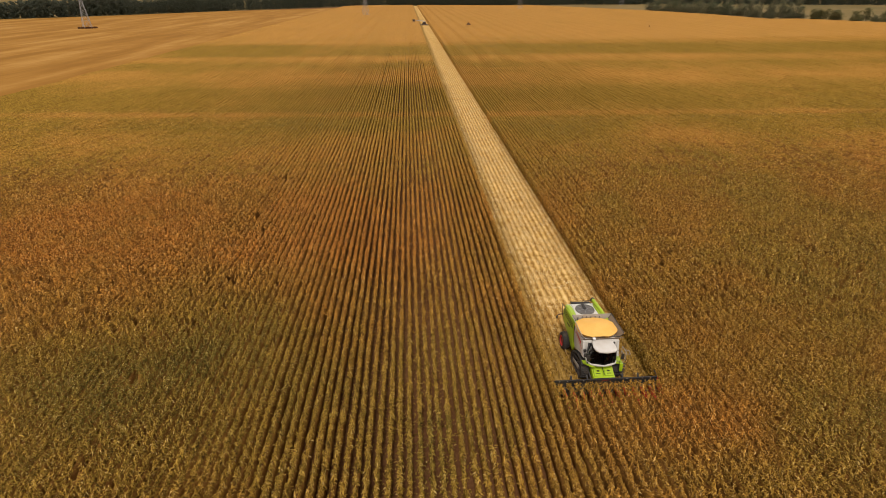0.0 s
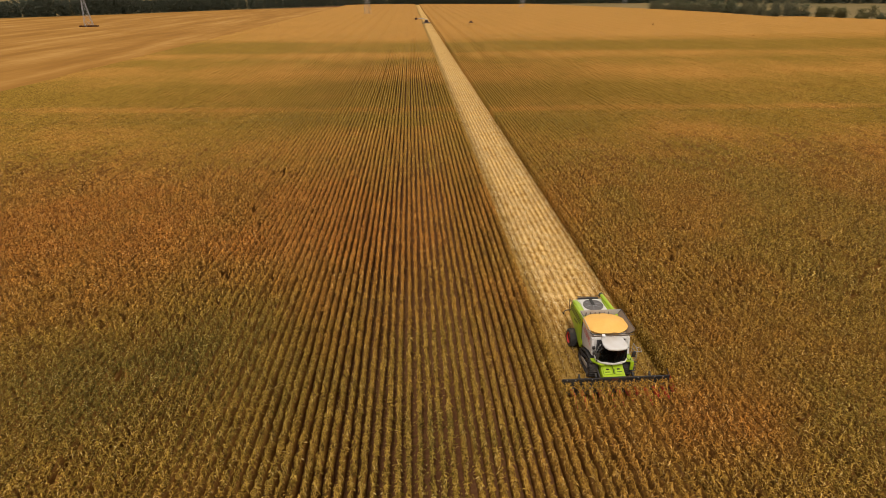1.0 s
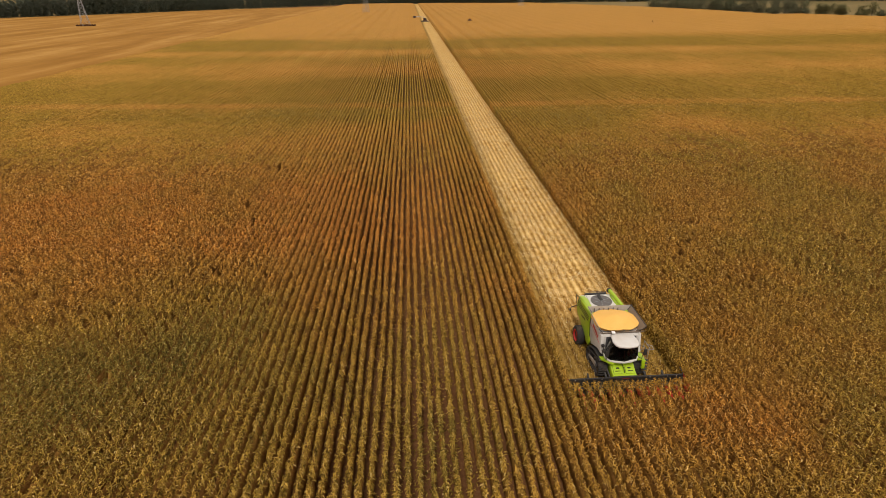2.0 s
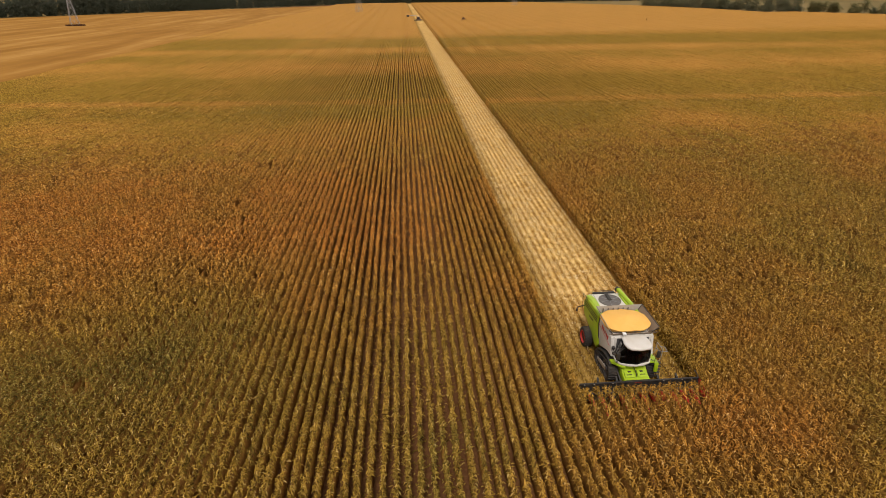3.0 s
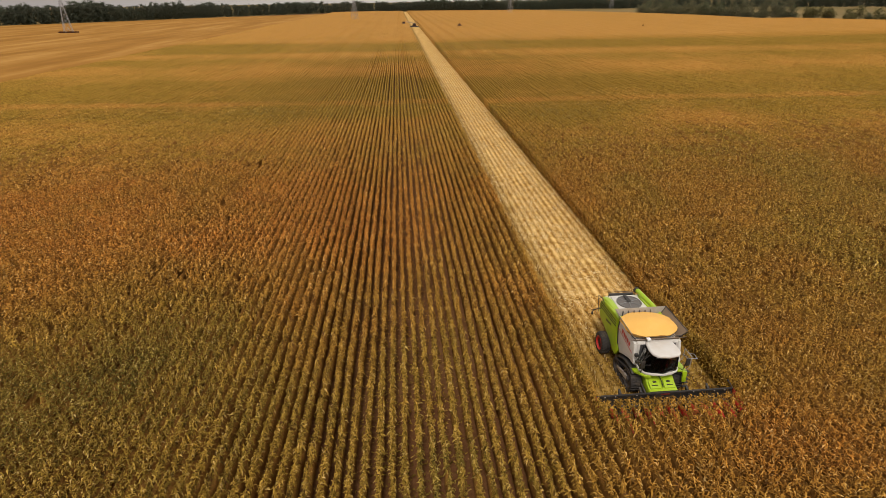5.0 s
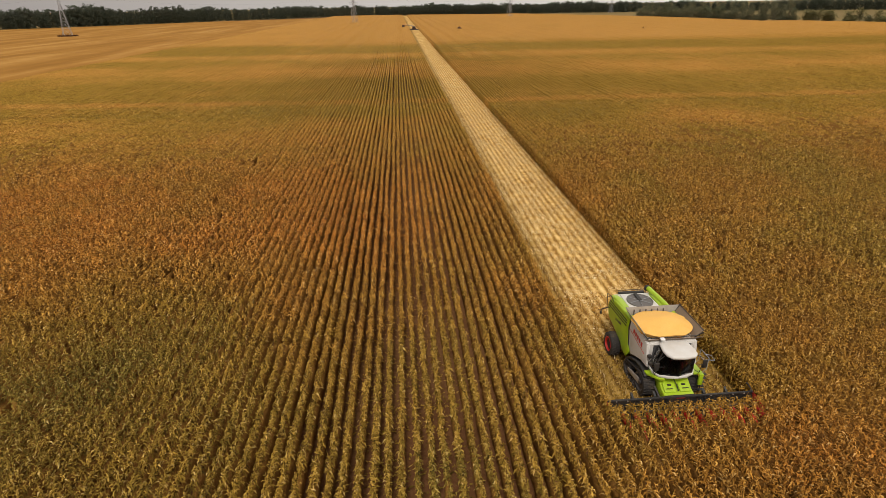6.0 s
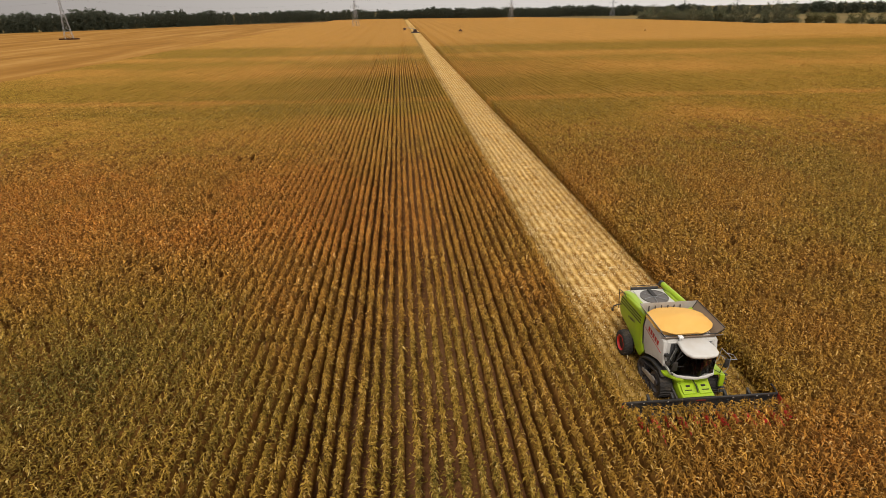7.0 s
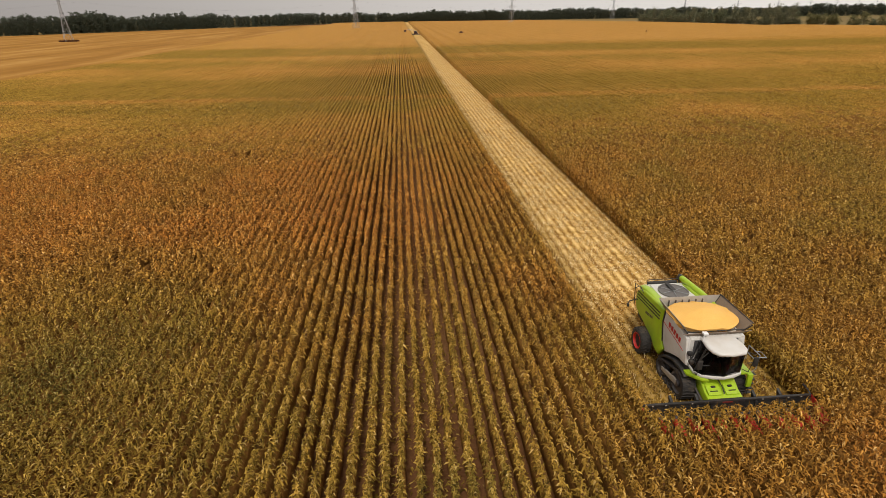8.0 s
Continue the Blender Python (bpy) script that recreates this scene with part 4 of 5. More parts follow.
    vv = []
    for j in range(m):
        for i in range(n):
            u, v = i / (n - 1), j / (m - 1)
            grow = 0.9
            xa = (-1.86 + u * 3.56)
            ya = 1.98 + v * 2.95
            e = max(abs(2 * u - 1), abs(2 * v - 1))
            rr = math.hypot((2 * u - 1), (2 * v - 1.0))
            z = 4.2 + 0.48 * max(0.0, 1 - rr * 0.92) ** 0.9 + 0.045 * noise.noise((xa * 2.5, ya * 2.5, 0)) + 0.02 * noise.noise((xa * 7, ya * 7, 4))
            # rounded foot of the heap
            k = 1.08 / rr if rr > 1.08 else 1.0
            xa, ya = 0.0 + (xa - 0.0) * k, 3.49 + (ya - 3.49) * k
            vv.append(bm.verts.new((xa, ya, z)))
    for j in range(m - 1):
        for i in range(n - 1):
            bm.faces.new((vv[j * n + i], vv[j * n + i + 1], vv[(j + 1) * n + i + 1], vv[(j + 1) * n + i]))
    bmesh.ops.remove_doubles(bm, verts=bm.verts[:], dist=0.002)
    edge = [e for e in bm.edges if len(e.link_faces) == 1]
    low_ring = bmesh.ops.extrude_edge_only(bm, edges=edge)["geom"]
    for q in low_ring:
        if isinstance(q, bmesh.types.BMVert):
            q.co.z -= 0.35
            q.co.x *= 0.85
            q.co.y = 3.49 + (q.co.y - 3.49) * 0.85
    part("heap", bm, GRAIN, tank, "heap of bright yellow maize grain")
    # cab
    cab_base = B()
    prism(cab_base, [(-1.3, 1.95), (-1.34, 1.3), (-1.1, 0.9), (-0.6, 0.68), (0.0, 0.6), (0.6, 0.68), (1.1, 0.9), (1.34, 1.3), (1.3, 1.95)], 1.98, 2.14, 0.04, 2, "z")
    cab = part("cab", cab_base, WHITE, root, "white cab floor lip")
    bm = B()
    outline = [(-1.0, 1.9), (-1.02, 1.05), (-0.86, 0.62), (0.0, 0.42), (0.86, 0.62), (1.02, 1.05), (1.0, 1.9)]
    foot = [(-1.24, 1.9), (-1.28, 1.32), (-1.04, 0.93), (0.0, 0.65), (1.04, 0.93), (1.28, 1.32), (1.24, 1.9)]
    lo = [bm.verts.new((x, y, 2.13)) for x, y in foot]
    hi = [bm.verts.new((x, y, 3.62)) for x, y in outline]
    for i in range(6):
        bm.faces.new((lo[i], lo[i + 1], hi[i + 1], hi[i]))
    bmesh.ops.solidify(bm, geom=bm.faces[:], thickness=0.015)
    glass = part("cab_glass", bm, GLASS, cab, "dark tinted wrap-around cab window")
    for i in (0, 1, 5, 6):
        bm = B()
        tube(bm, [(foot[i][0], foot[i][1], 2.1), (outline[i][0], outline[i][1], 3.64)], 0.045, 8)
        part("pillar", bm, BLACK, cab)
    bm = B()
    box(bm, -1.2, 1.2, 1.86, 1.94, 2.1, 3.65)
    part("cab_back", bm, DARKGREY, cab)
    bm = B()
    prism(bm, [(-0.86, 2.02), (-1.0, 1.1), (-0.94, 0.62), (-0.7, 0.34), (0.0, 0.22), (0.7, 0.34), (0.94, 0.62), (1.0, 1.1), (0.9, 2.02)], 3.64, 3.84, 0.09, 4, "z")
    part("roof", bm, WHITE, cab, "rounded white cab roof")
    for k in (-3, -2, -1, 1, 2, 3):
        bm = B()
        box(bm, k * 0.22 - 0.07, k * 0.22 + 0.07, 0.36 + 0.035 * abs(k), 0.5, 3.53, 3.61, 0.015)
        part("work_lamp", bm, STEEL, cab)
    bm = B()
    box(bm, -0.27, 0.27, 1.1, 1.6, 2.45, 2.6, 0.05)
    box(bm, -0.26, 0.26, 1.5, 1.66, 2.55, 3.25, 0.05)
    part("driver_seat", bm, SEAT, cab, "empty dark cloth seat")
    bm = B()
    tube(bm, [(0, 0.78, 2.12), (0, 0.92, 2.72)], 0.05, 8)
    ring = [(0.19 * math.cos(a), 0.93 + 0.08 * math.sin(a), 2.74 + 0.17 * math.sin(a)) for a in [2 * math.pi * k / 16 for k in range(17)]]
    tube(bm, ring, 0.018, 6, False)
    box(bm, 0.32, 0.5, 0.95, 1.6, 2.5, 2.66, 0.03)
    box(bm, 0.42, 0.62, 0.85, 0.9, 2.7, 2.95, 0.01)
    part("steering_column", bm, DARKGREY, cab)
    bm = B()
    tube(bm, [(-0.72, 1.9, 3.85), (-0.72, 1.9, 4.05)], 0.05, 8)
    box(bm, -0.86, -0.58, 1.72, 2.0, 4.03, 4.16, 0.05)
    part("antenna", bm, LAMP, cab, "white receiver dome on the roof edge")
    for s in (-1, 1):
        bm = B()
        tube(bm, [(s * 0.95, 0.9, 3.55), (s * 1.45, 0.6, 3.45), (s * 1.5, 0.6, 2.7)], 0.022, 6)
        box(bm, s * 1.5 - 0.14, s * 1.5 + 0.14, 0.55, 0.63, 2.75, 3.3, 0.03)
        part("mirror", bm, BLACK, cab, "black wing mirror on an arm")
        bm = B()
        tube(bm, [(s * 1.3, 1.2, 2.15), (s * 1.42, 0.85, 2.2), (s * 1.4, 0.65, 2.95), (s * 1.0, 0.55, 3.0)], 0.022, 6)
        part("handrail", bm, BLACK, cab)
    for x, y, z in ((-1.5, 1.61, 3.05), (-1.54, 1.31, 2.75)):
        bm = B()
        box(bm, x - 0.12, x + 0.12, y - 0.11, y + 0.11, z - 0.1, z + 0.1, 0.04)
        tube(bm, [(x, y, z - 0.05), (-1.42, 1.5, 2.66), (-1.3, 1.5, 2.6)], 0.03, 6)
        part("side_lamp", bm, BLACK, cab, "black lamp on a bracket beside the cab")
    # platform and ladder on the right of the cab
    bm = B()
    box(bm, 1.2, 1.8, 1.0, 2.0, 1.92, 2.02, 0.02)
    part("platform", bm, LIME, root, "lime green steps platform")
    bm = B()
    for y in (1.0, 1.95):
        tube(bm, [(1.72, y, 2.05), (1.95, y, 2.3), (1.98, y, 3.1)], 0.022, 6)
    tube(bm, [(1.98, 1.0, 3.1), (1.98, 1.95, 3.1)], 0.022, 6)
    tube(bm, [(1.72, 1.0, 3.0), (2.3, 0.9, 3.0), (2.35, 1.4, 3.0), (1.98, 1.5, 3.05)], 0.022, 6)
    tube(bm, [(1.97, 1.0, 2.65), (1.97, 1.95, 2.65)], 0.022, 6)
    part("platform_rail", bm, GALV, root, "pale steel handrail")
    bm = B()
    box(bm, 1.52, 1.8, 0.85, 1.0, 1.2, 2.0, 0.03)
    part("step_box", bm, LIME, root)
    bm = B()
    for y in (1.1, 1.32):
        tube(bm, [(1.85, y, 0.5), (1.82, y, 1.98)], 0.02, 6)
    ladder = part("ladder", bm, BLACK, root)
    for z in (0.55, 0.85, 1.15, 1.45, 1.75):
        bm = B()
        box(bm, 1.8, 2.15, 1.1, 1.32, z, z + 0.03)
        part("step", bm, BLACK, ladder)
    bm = B()
    prism(bm, [(-1.66, 1.7), (-1.6, 1.35), (-1.05, 0.78), (-0.75, 0.72), (-0.8, 1.7)], 1.8, 1.97, 0.04, 2, "z")
    part("front_shelf", bm, LIME, root, "lime green bracket below the cab")
    # feeder house
    bm = B()
    prism(bm, [(0.12, 0.5), (0.1, 1.18), (0.55, 1.3), (1.25, 1.72), (1.7, 1.95), (2.2, 1.6), (2.2, 1.0), (1.0, 0.6)], -0.95, 0.95, 0.07, 3)
    feeder = part("feeder_house", bm, LIME, root, "lime green feeder house")
    for s in (-1, 1):
        bm = B()
        box(bm, s * 0.45 - 0.13, s * 0.45 + 0.13, 0.63, 0.75, 1.42, 1.56, 0.045)
        part("vent", bm, BLACK, feeder)
        bm = B()
        prism(bm, [(0.32, 1.16), (0.28, 1.3), (0.8, 1.56), (0.9, 1.46)], s * 0.48 - 0.36, s * 0.48 + 0.36, 0.04)
        part("cover", bm, LIME, feeder)
        bm = B()
        box(bm, s * 0.5 - 0.2, s * 0.5 + 0.2, 0.44, 0.49, 1.36, 1.415)
        part("slot", bm, BLACK, feeder)
        bm = B()
        tube(bm, [(s * 1.05, 0.3, 0.75), (s * 1.1, 1.7, 1.25)], 0.07, 8)
        part("lift_ram", bm, STEEL, feeder)
    bm = B()
    tube(bm, [(0, 0.3, 1.33), (0.02, 0.6, 1.5), (-0.05, 1.0, 1.72), (0.1, 1.5, 1.92)], 0.03, 6)
    part("hose", bm, BLACK, feeder)
    header(root)
    return root


machine = harvester()


# ---- far machines ----
DARKRED = surface("dark_red_paint", (0.10, 0.018, 0.012), (0.14, 0.03, 0.02), 0.5, 0, 1.5)

def far_tractor(x, y):
    root = tagged(new("tractor"), "distant dark red tractor standing in the cut strip", "tractor")
    root.location = (x, y, 0)
    bm = B()
    prism(bm, [(-1.9, 1.0), (-1.9, 1.75), (0.2, 2.0), (0.2, 1.0)], -0.5, 0.5, 0.1)
    part("bonnet", bm, DARKRED, root)
    bm = B()
    prism(bm, [(0.1, 1.2), (0.2, 2.9), (1.6, 2.9), (1.8, 1.2)], -0.85, 0.85, 0.08)
    part("cab", bm, BLACK, root)
    bm = B()
    box(bm, -0.95, 0.95, 0.1, 1.75, 2.9, 3.05, 0.05)
    part("roof", bm, DARKRED, root)
    for sx in (-1, 1):
        for yy, r, w in ((-1.5, 0.7, 0.5), (1.3, 1.0, 0.7)):
            bm = B()
            lathe(bm, [(0.1, -w / 2), (r * 0.9, -w / 2), (r, -w / 3), (r, w / 3), (r * 0.9, w / 2), (0.1, w / 2)], (sx * 1.2, yy, r), "x", 20)
            part("wheel", bm, RUBBER, root)
    return root


def far_trailer(x, y):
    root = tagged(new("grain_trailer"), "distant dark grain trailer beside the tractor", "trailer")
    root.location = (x, y, 0)
    bm = B()
    lo, hi = [(-1.0, 0), (1.0, 0), (1.0, 5), (-1.0, 5)], [(-1.4, -0.3), (1.4, -0.3), (1.4, 5.3), (-1.4, 5.3)]
    a = [bm.verts.new((p, q, 1.2)) for p, q in lo]
    b = [bm.verts.new((p, q, 3.4)) for p, q in hi]
    bm.faces.new(a)
    for i in range(4):
        bm.faces.new((a[i], a[(i + 1) % 4], b[(i + 1) % 4], b[i]))
    bmesh.ops.solidify(bm, geom=bm.faces[:], thickness=0.06)
    part("hopper", bm, STEEL, root)
    for sx in (-1, 1):
        bm = B()
        lathe(bm, [(0.1, -0.3), (0.7, -0.3), (0.75, 0), (0.7, 0.3), (0.1, 0.3)], (sx * 1.1, 2.6, 0.75), "x", 20)
        part("wheel", bm, RUBBER, root)
    bm = B()
    tube(bm, [(0, -2.0, 0.8), (0, 0.2, 1.1)], 0.08, 6)
    part("drawbar", bm, STEEL, root)
    return root


def far_combine(x, y):
    """A harvester far down the strip, seen only as a dark shape with its arm swung out."""
    root = tagged(new("combine_harvester"), "distant dark red combine harvester unloading down the strip", "combine harvester")
    root.location = (x, y, 0)
    bm = B()
    prism(bm, [(0.0, 1.0), (0.2, 3.3), (5.8, 3.4), (6.4, 2.6), (6.0, 1.0)], -1.5, 1.5, 0.12)
    part("body", bm, DARKRED, root)
    bm = B()
    prism(bm, [(-1.6, 1.6), (-1.8, 3.4), (-0.1, 3.5), (0.0, 1.6)], -1.0, 1.0, 0.1)
    part("cab", bm, BLACK, root, "dark cab")
    bm = B()
    box(bm, -1.1, 1.1, -1.9, 0.0, 3.45, 3.6, 0.05)
    part("roof", bm, WHITE, root)
    bm = B()
    box(bm, -4.2, 4.2, -3.0, -2.6, 0.3, 1.1, 0.05)
    part("header", bm, STEEL, root)
    bm = B()
    tube(bm, [(-1.2, 1.0, 3.3), (-1.6, 1.2, 4.2), (-8.2, 2.5, 4.6)], 0.24, 10)
    part("unloading_auger", bm, GALV, root, "unloading tube swung out")
    for sx in (-1, 1):
        for yy, r, w in ((0.6, 0.95, 0.7), (5.0, 0.65, 0.45)):
            bm = B()
            lathe(bm, [(0.1, -w / 2), (r * 0.9, -w / 2), (r, -w / 3), (r, w / 3), (r * 0.9, w / 2), (0.1, w / 2)], (sx * 1.6, yy, r), "x", 20)
            part("wheel", bm, RUBBER, root)
    return root


far_combine(-0.2, 530)
far_tractor(-9.8, 566)
far_trailer(-9.8, 571)


def heap(x, y, r, h, label):
    """A cone of dark plant heads that stands above the crop."""
    rng = random.Random(int(x * 7 + y))
    bm = B()
    rings = []
    for k in range(7):
        t = k / 6
        rings.append([bm.verts.new((x + r * (1 - t) ** 0.8 * math.cos(a) * rng.uniform(0.8, 1.15), y + r * (1 - t) ** 0.8 * math.sin(a) * rng.uniform(0.8, 1.15), h * t + rng.uniform(-0.1, 0.1) * (k > 0))) for a in [2 * math.pi * i / 16 for i in range(16)]])
    for a, b in zip(rings, rings[1:]):
        for i in range(16):
            bm.faces.new((a[i], a[(i + 1) % 16], b[(i + 1) % 16], b[i]))
    bm.faces.new(rings[-1])
    return tagged(finish("straw_heap", bm, surface("old_straw", (0.075, 0.028, 0.012), (0.12, 0.05, 0.02), 0.95, 0, 0.6, bump=0.6)), label, "straw heap")


heap(40.0, 500, 3.8, 3.9, "dark brown straw heap rising out of the maize")
heap(185.0, 437, 1.1, 3.4, "small dark heap out in the maize")


# ---- the power line ----
def pylon():
    root = tagged(new("pylon"), "tall galvanised steel lattice power pylon", "pylon", "power line")
    levels = [(0, 3.6), (7, 2.9), (13, 2.3), (18, 1.8), (22, 1.35), (25.5, 1.05), (29, 0.9), (32.5, 0.8), (36, 0.65), (40, 0.15)]
    for s, t in ((-1, -1), (1, -1), (1, 1), (-1, 1)):
        bm = B()
        tube(bm, [(s * w, t * w, z) for z, w in levels], 0.15, 5)
        part("leg", bm, GALV, root, smooth=False)
    bm = B()
    for (z0, w0), (z1, w1) in zip(levels, levels[1:]):
        for a, b in (((-1, -1), (1, -1)), ((1, -1), (1, 1)), ((1, 1), (-1, 1)), ((-1, 1), (-1, -1))):
            tube(bm, [(a[0] * w0, a[1] * w0, z0), (b[0] * w1, b[1] * w1, z1)], 0.085, 4)
            tube(bm, [(b[0] * w0, b[1] * w0, z0), (a[0] * w1, a[1] * w1, z1)], 0.085, 4)
            tube(bm, [(a[0] * w1, a[1] * w1, z1), (b[0] * w1, b[1] * w1, z1)], 0.085, 4)
    part("lattice", bm, GALV, root, smooth=False)
    for z, half in ((25.5, 9.0), (36.0, 6.5)):
        bm = B()
        for t in (-1, 1):
            tube(bm, [(-half, 0, z + 0.1), (0, t * 0.9, z), (half, 0, z + 0.1)], 0.1, 4)
        tube(bm, [(-half, 0, z + 0.1), (0, 0, z + 1.8), (half, 0, z + 0.1)], 0.1, 4)
        for k in range(-5, 6):
            x = half * k / 6
            tube(bm, [(x, 0, z + 0.1), (x, 0, z + 1.8 * (1 - abs(k) / 6))], 0.07, 4)
        arm = part("crossarm", bm, GALV, root, smooth=False)
        for x in (-half, -half * 0.55, half * 0.55, half):
            bm = B()
            tube(bm, [(x, 0, z + 0.1), (x, 0, z - 2.0)], 0.12, 5)
            part("insulator", bm, BLACK, arm, smooth=False)
    return root


EYE_X, EYE_Y = -16.1, -22.0
LINE, SPAN, FOOT = radians(52), 307.0, 0.19 * 638
normal = Vector((math.cos(LINE), -math.sin(LINE)))   # points to the right of the line's course
course = Vector((math.sin(LINE), math.cos(LINE)))
base = Vector((EYE_X, EYE_Y)) - normal * 638
first_pylon = pylon()
spots = [base + course * (0.165 * 638)] + [base + course * (FOOT + SPAN * k) for k in range(1, 11)]
turn = -math.degrees(LINE)
first_pylon.matrix_basis = pose(spots[0].x, spots[0].y, 0, 0, 0, turn)
for s in spots[1:]:
    copy_thing(first_pylon, pose(s.x, s.y, 0, 0, 0, turn))
for z, x in ((23.5, -9.0), (23.5, 9.0), (23.5, -5.0), (23.5, 5.0), (34.0, -6.5), (34.0, 6.5)):
    bm = B()
    for k in range(-1, 5):
        a = base + course * (FOOT + SPAN * k)
        pts = []
        for i in range(13):
            t = i / 12
            p = a + course * SPAN * t + normal * x
            pts.append((p.x, p.y, z - 9.0 * 4 * t * (1 - t)))
        tube(bm, pts, 0.012, 4)
    tagged(finish("power_cable", bm, STEEL), "thin sagging power cable between the pylons", "cable", "power line")


def brushwood(x, y):
    """Uncut dry weeds round a pylon's feet."""
    rng = np.random.default_rng(17)
    n = 1500
    a, r = rng.uniform(0, 6.28, n), 9 * np.sqrt(rng.uniform(0, 1, n))
    blade = (np.array([(-0.15, 0, 0), (0.15, 0, 0), (0.1, 0.2, 1.3)]), np.array([(0, 1, 2)]))
    p = np.stack([x + r * np.cos(a), y + r * np.sin(a) * 0.7, np.zeros(n)], -1)
    v, f = scatter([blade], p, rng.uniform(0, 6.28, n), rng.uniform(0.6, 1.4, (n, 2)), np.zeros(n, int))
    tagged(raw_mesh("weeds", v, f, island_material("dry_weeds", [(0.0, (0.05, 0.02, 0.01)), (1.0, (0.14, 0.06, 0.025))])), "dark reddish dry weeds round the pylon feet", "weeds", kind="stuff")


brushwood(spots[0].x, spots[0].y)


# ---- trees ----
def leaf_mass(rng, blobs, per, size):
    """Leaf sprays round some limb ends, as corners and triangles."""
    v, f = [], []
    for bx, by, bz, br in blobs:
        for _ in range(per):
            d = rng.normal(0, 1, 3)
            d /= np.linalg.norm(d)
            c = np.array((bx, by, bz)) + d * br * rng.uniform(0.45, 1.05) * np.array((1, 1, 0.85))
            a, b = rng.normal(0, 1, 3), rng.normal(0, 1, 3)
            a, b = a / np.linalg.norm(a) * size * rng.uniform(0.6, 1.3), b / np.linalg.norm(b) * size * rng.uniform(0.6, 1.3)
            o = len(v)
            v += [tuple(c), tuple(c + a), tuple(c + a * 0.4 + b)]
            f.append((o, o + 1, o + 2))
    return np.array(v), np.array(f)


def tree_shape(seed, height, spread, stem, per=30, size=0.85):
    """Limb ends and leaf sprays of one tree; trunk lines for its wood."""
    rng = np.random.default_rng(seed)
    wood = [([(0, 0, 0), (rng.normal(0, 0.15), rng.normal(0, 0.15), height * 0.4), (rng.normal(0, 0.3), rng.normal(0, 0.3), height * 0.92)], [height * 0.022, height * 0.016, 0.04])]
    blobs = []
    for k in range(11):
        z = height * (stem + (0.95 - stem) * (k + 0.5) / 11)
        a = k * 2.4 + rng.uniform(-0.4, 0.4)
        reach = spread * (1 - abs((z / height - stem) / (1 - stem) - 0.35) * 0.9) * rng.uniform(0.55, 1.0)
        end = (reach * math.cos(a), reach * math.sin(a), z + reach * 0.25)
        wood.append(([(0, 0, z - reach * 0.35), (end[0] * 0.5, end[1] * 0.5, z), end], [height * 0.008, height * 0.006, 0.03]))
        blobs.append((*end, spread * rng.uniform(0.35, 0.55)))
        blobs.append((end[0] * 0.4, end[1] * 0.4, z + 0.4, spread * rng.uniform(0.3, 0.5)))
    v, f = leaf_mass(rng, blobs, per, size)
    return wood, v, f


def tree(seed, height, spread, stem, mat, label):
    wood, v, f = tree_shape(seed, height, spread, stem)
    root = tagged(new("tree"), label, "tree", "trees along the field edge")
    bm = B()
    for pts, rad in wood:
        tube(bm, pts, rad, 6)
    part("trunk", bm, BARK, root)
    crown = raw_mesh("crown", v, f, mat)
    crown.parent = root
    return root


LEAF_GREY = island_material("grey_green_leaf", [(0.0, (0.11, 0.115, 0.07)), (0.5, (0.165, 0.17, 0.10)), (1.0, (0.25, 0.245, 0.14))], 0.8, 0.1, 0.4)
# muted, narrow tones: the haze over distant woods is put into the leaf colour
HAZED_WOOD_LEAF = island_material("hazed_woodland_leaf", [(0.0, (0.085, 0.098, 0.07)), (0.5, (0.098, 0.112, 0.08)), (1.0, (0.115, 0.128, 0.092))], 0.9, 0.05, 0.45)


def hedge_line():
    """The belt of trees and bushes along the right edge of the field."""
    tall = "grey-green tree in the field-edge belt"
    kinds = [tree(40 + k, h, sp, st, m, lab) for k, (h, sp, st, m, lab) in enumerate((
        (15, 5.8, 0.10, LEAF_GREY, tall), (12, 4.4, 0.2, LEAF_DRY, "yellowing tree with open crown at the field edge"), (17, 5.8, 0.12, LEAF_GREY, tall), (9, 4.0, 0.12, LEAF_DRY, "low yellowing tree at the field edge"),
        (12, 6.2, 0.03, LEAF_GREY, "broad bushy tree at the field edge"), (7, 4.8, 0.0, LEAF_GREY, "low green bush at the field edge"), (5, 3.6, 0.0, LEAF_DRY, "low olive bush at the field edge"), (17, 4.6, 0.2, LEAF, "tall slender field-edge tree")))]
    rng = random.Random(21)
    line = [(330, 800), (350, 690), (366, 600), (392, 520), (420, 455), (470, 340)]
    used = set()
    for (xa, ya), (xb, yb) in zip(line, line[1:]):
        n = int(math.hypot(xb - xa, yb - ya) / 2.5)
        for i in range(n):
            t = (i + rng.random()) / n
            far = (ya + (yb - ya) * t) > 540
            if rng.random() < (0.12 if far else 0.25):
                continue
            k = rng.choice((0, 2, 2, 4, 7, 0, 5)) if far else rng.choice((1, 1, 3, 3, 6, 6, 5))
            m = pose(xa + (xb - xa) * t + rng.uniform(2, 12), ya + (yb - ya) * t + rng.uniform(-3, 3), 0, 0, rng.uniform(-5, 5), rng.uniform(0, 360)) @ Matrix.Diagonal((*[rng.uniform(0.8, 1.25)] * 2, rng.uniform(0.7, 1.2), 1))
            if k in used:
                copy_thing(kinds[k], m)
            else:
                kinds[k].matrix_basis = m
                used.add(k)
    for k in range(len(kinds)):
        if k not in used:
            kinds[k].matrix_basis = pose(350 + 5 * k, 660, 0)


hedge_line()


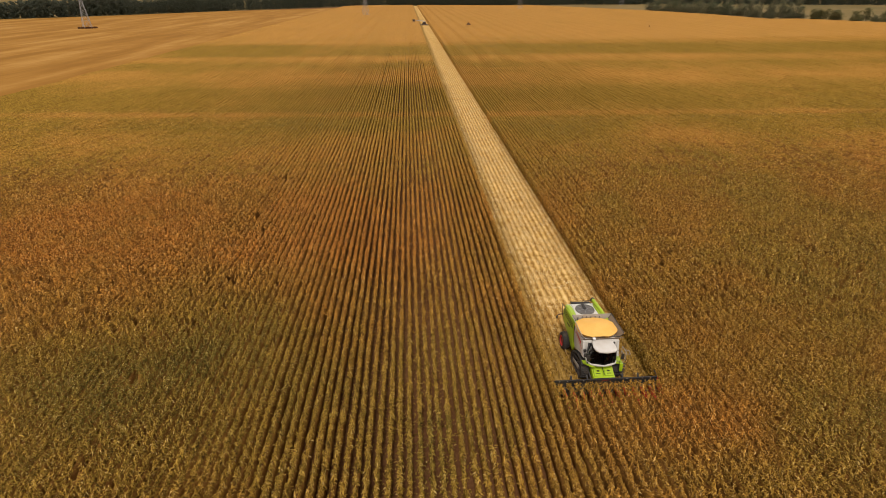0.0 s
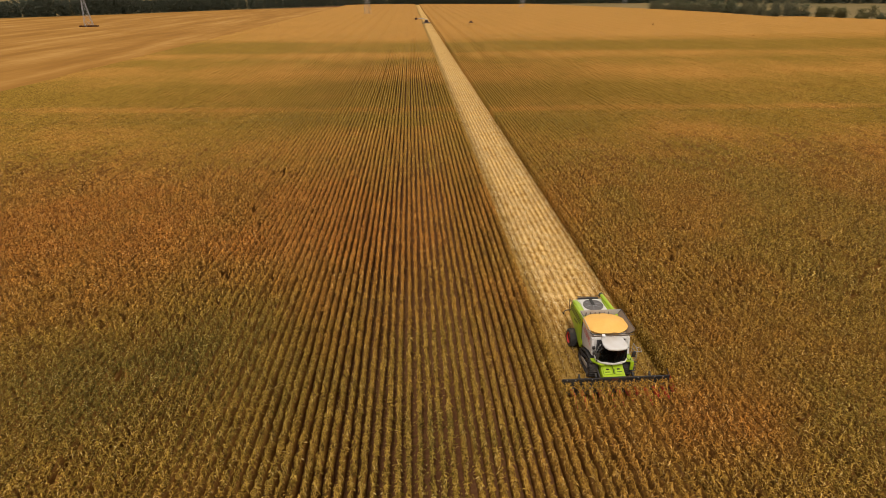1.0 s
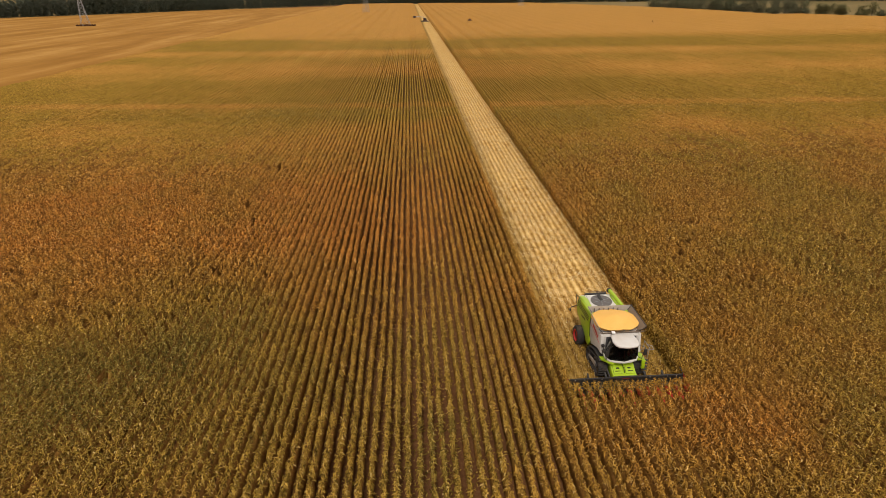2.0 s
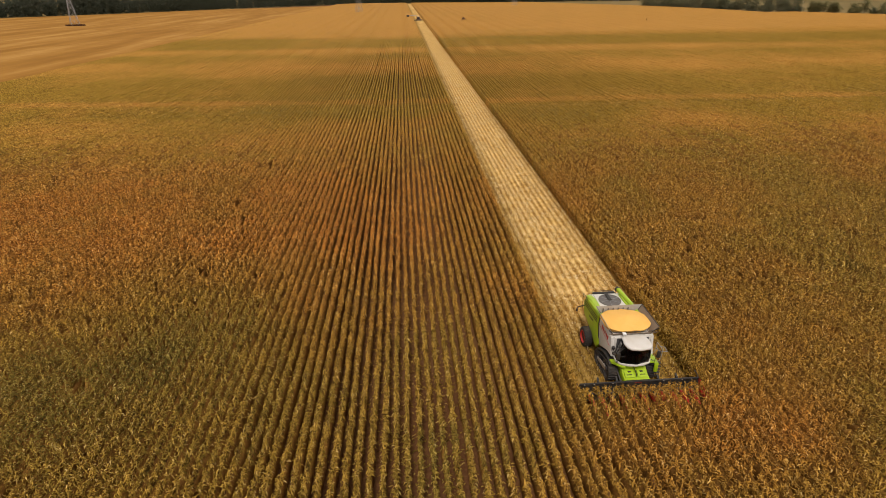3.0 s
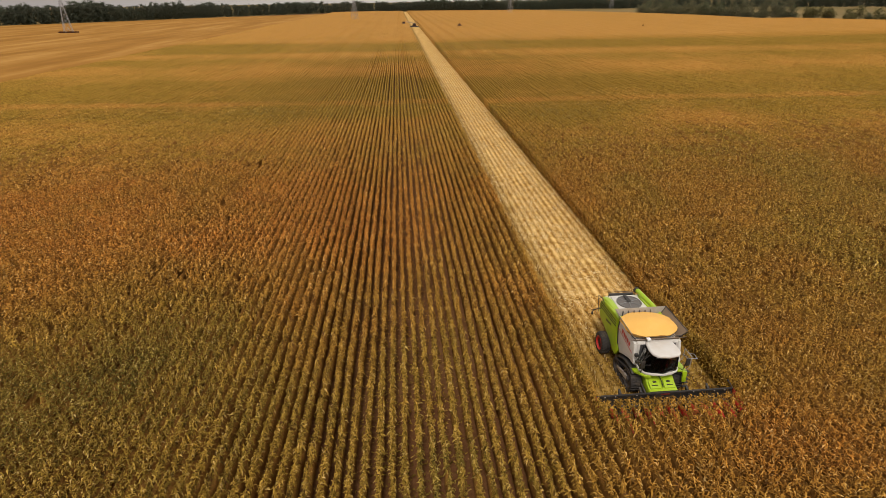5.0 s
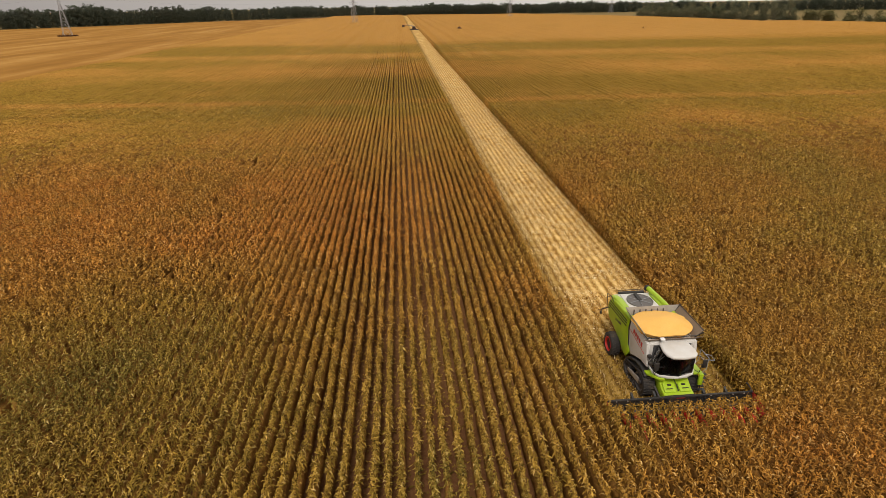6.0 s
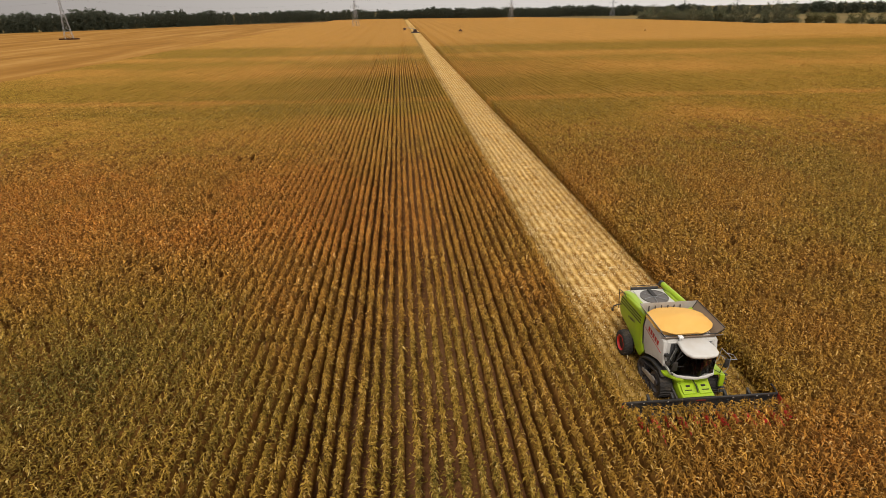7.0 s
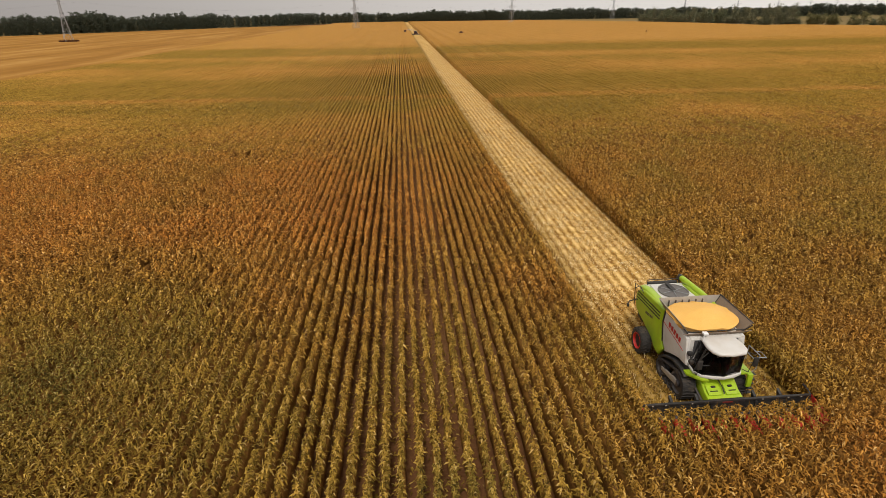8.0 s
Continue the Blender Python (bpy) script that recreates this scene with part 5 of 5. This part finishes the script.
def forest(name, line, depth, heights, gap, seed, label, mat, sprays=17, leaf=1.5):
    """A wood that nobody could count: many trees along a line, some ranks deep."""
    rng = np.random.default_rng(seed)
    shapes = []
    for k in range(6):
        wood, v, f = tree_shape(100 + seed * 10 + k, 1.0 * 18, 4.4, 0.04, sprays, leaf)
        o = len(v)
        tv, tf = [], []
        for a in (0, 2.1, 4.2):
            tv.append((0.3 * math.cos(a), 0.3 * math.sin(a), 0))
        tv.append((0, 0, 12))
        tf = [(o, o + 1, o + 3), (o + 1, o + 2, o + 3), (o + 2, o, o + 3)]
        shapes.append((np.concatenate([v, np.array(tv)]) / 18.0, np.concatenate([f, np.array(tf)])))
    p = []
    for (xa, ya), (xb, yb) in zip(line, line[1:]):
        length = math.hypot(xb - xa, yb - ya)
        nx, ny = (yb - ya) / length, -(xb - xa) / length
        if ny < 0:
            nx, ny = -nx, -ny
        for r in range(depth):
            n = int(length / gap)
            t = (np.arange(n) + rng.uniform(0, 1, n)) / n
            off = r * gap * 0.9 + rng.uniform(0, gap * 0.6, n)
            p.append(np.stack([xa + (xb - xa) * t + nx * off, ya + (yb - ya) * t + ny * off, np.zeros(n)], -1))
    p = np.concatenate(p)
    n = len(p)
    h = rng.uniform(*heights, n) * np.array([0.92 + 0.3 * noise.noise((q[0] / 45, q[1] / 45, seed)) for q in p])
    V, F = scatter(shapes, p, rng.uniform(0, 6.28, n), np.stack([h * rng.uniform(0.9, 1.2, n), h], -1), rng.integers(0, 6, n))
    tagged(raw_mesh(name, V, F, mat), label, "woodland", kind="stuff")


forest("forest", [(-980, 480), (-760, 650), (-560, 775), (-455, 868), (-330, 1030)], 4, (20, 27), 6.5, 1, "dark green mixed wood along the field", HAZED_WOOD_LEAF, 14, 1.5)
forest("forest", [(-330, 1032), (-180, 1180), (-60, 1275)], 3, (18, 23), 7.0, 2, "dark green distant wood", HAZED_WOOD_LEAF, 9, 2.0)
forest("forest", [(-60, 1262), (60, 1205), (200, 1135)], 4, (17, 22), 5.0, 3, "dark green distant wood with even tops", HAZED_WOOD_LEAF, 8, 2.1)
forest("forest", [(200, 1150), (330, 1190), (460, 1160)], 3, (17, 22), 5.5, 4, "dark green distant wood", HAZED_WOOD_LEAF, 9, 2.0)
forest("forest", [(440, 1175), (620, 1085), (820, 960), (1040, 780), (1240, 600)], 3, (17, 21), 6.0, 5, "far grey-green line of woodland", HAZED_WOOD_LEAF, 6, 2.3)
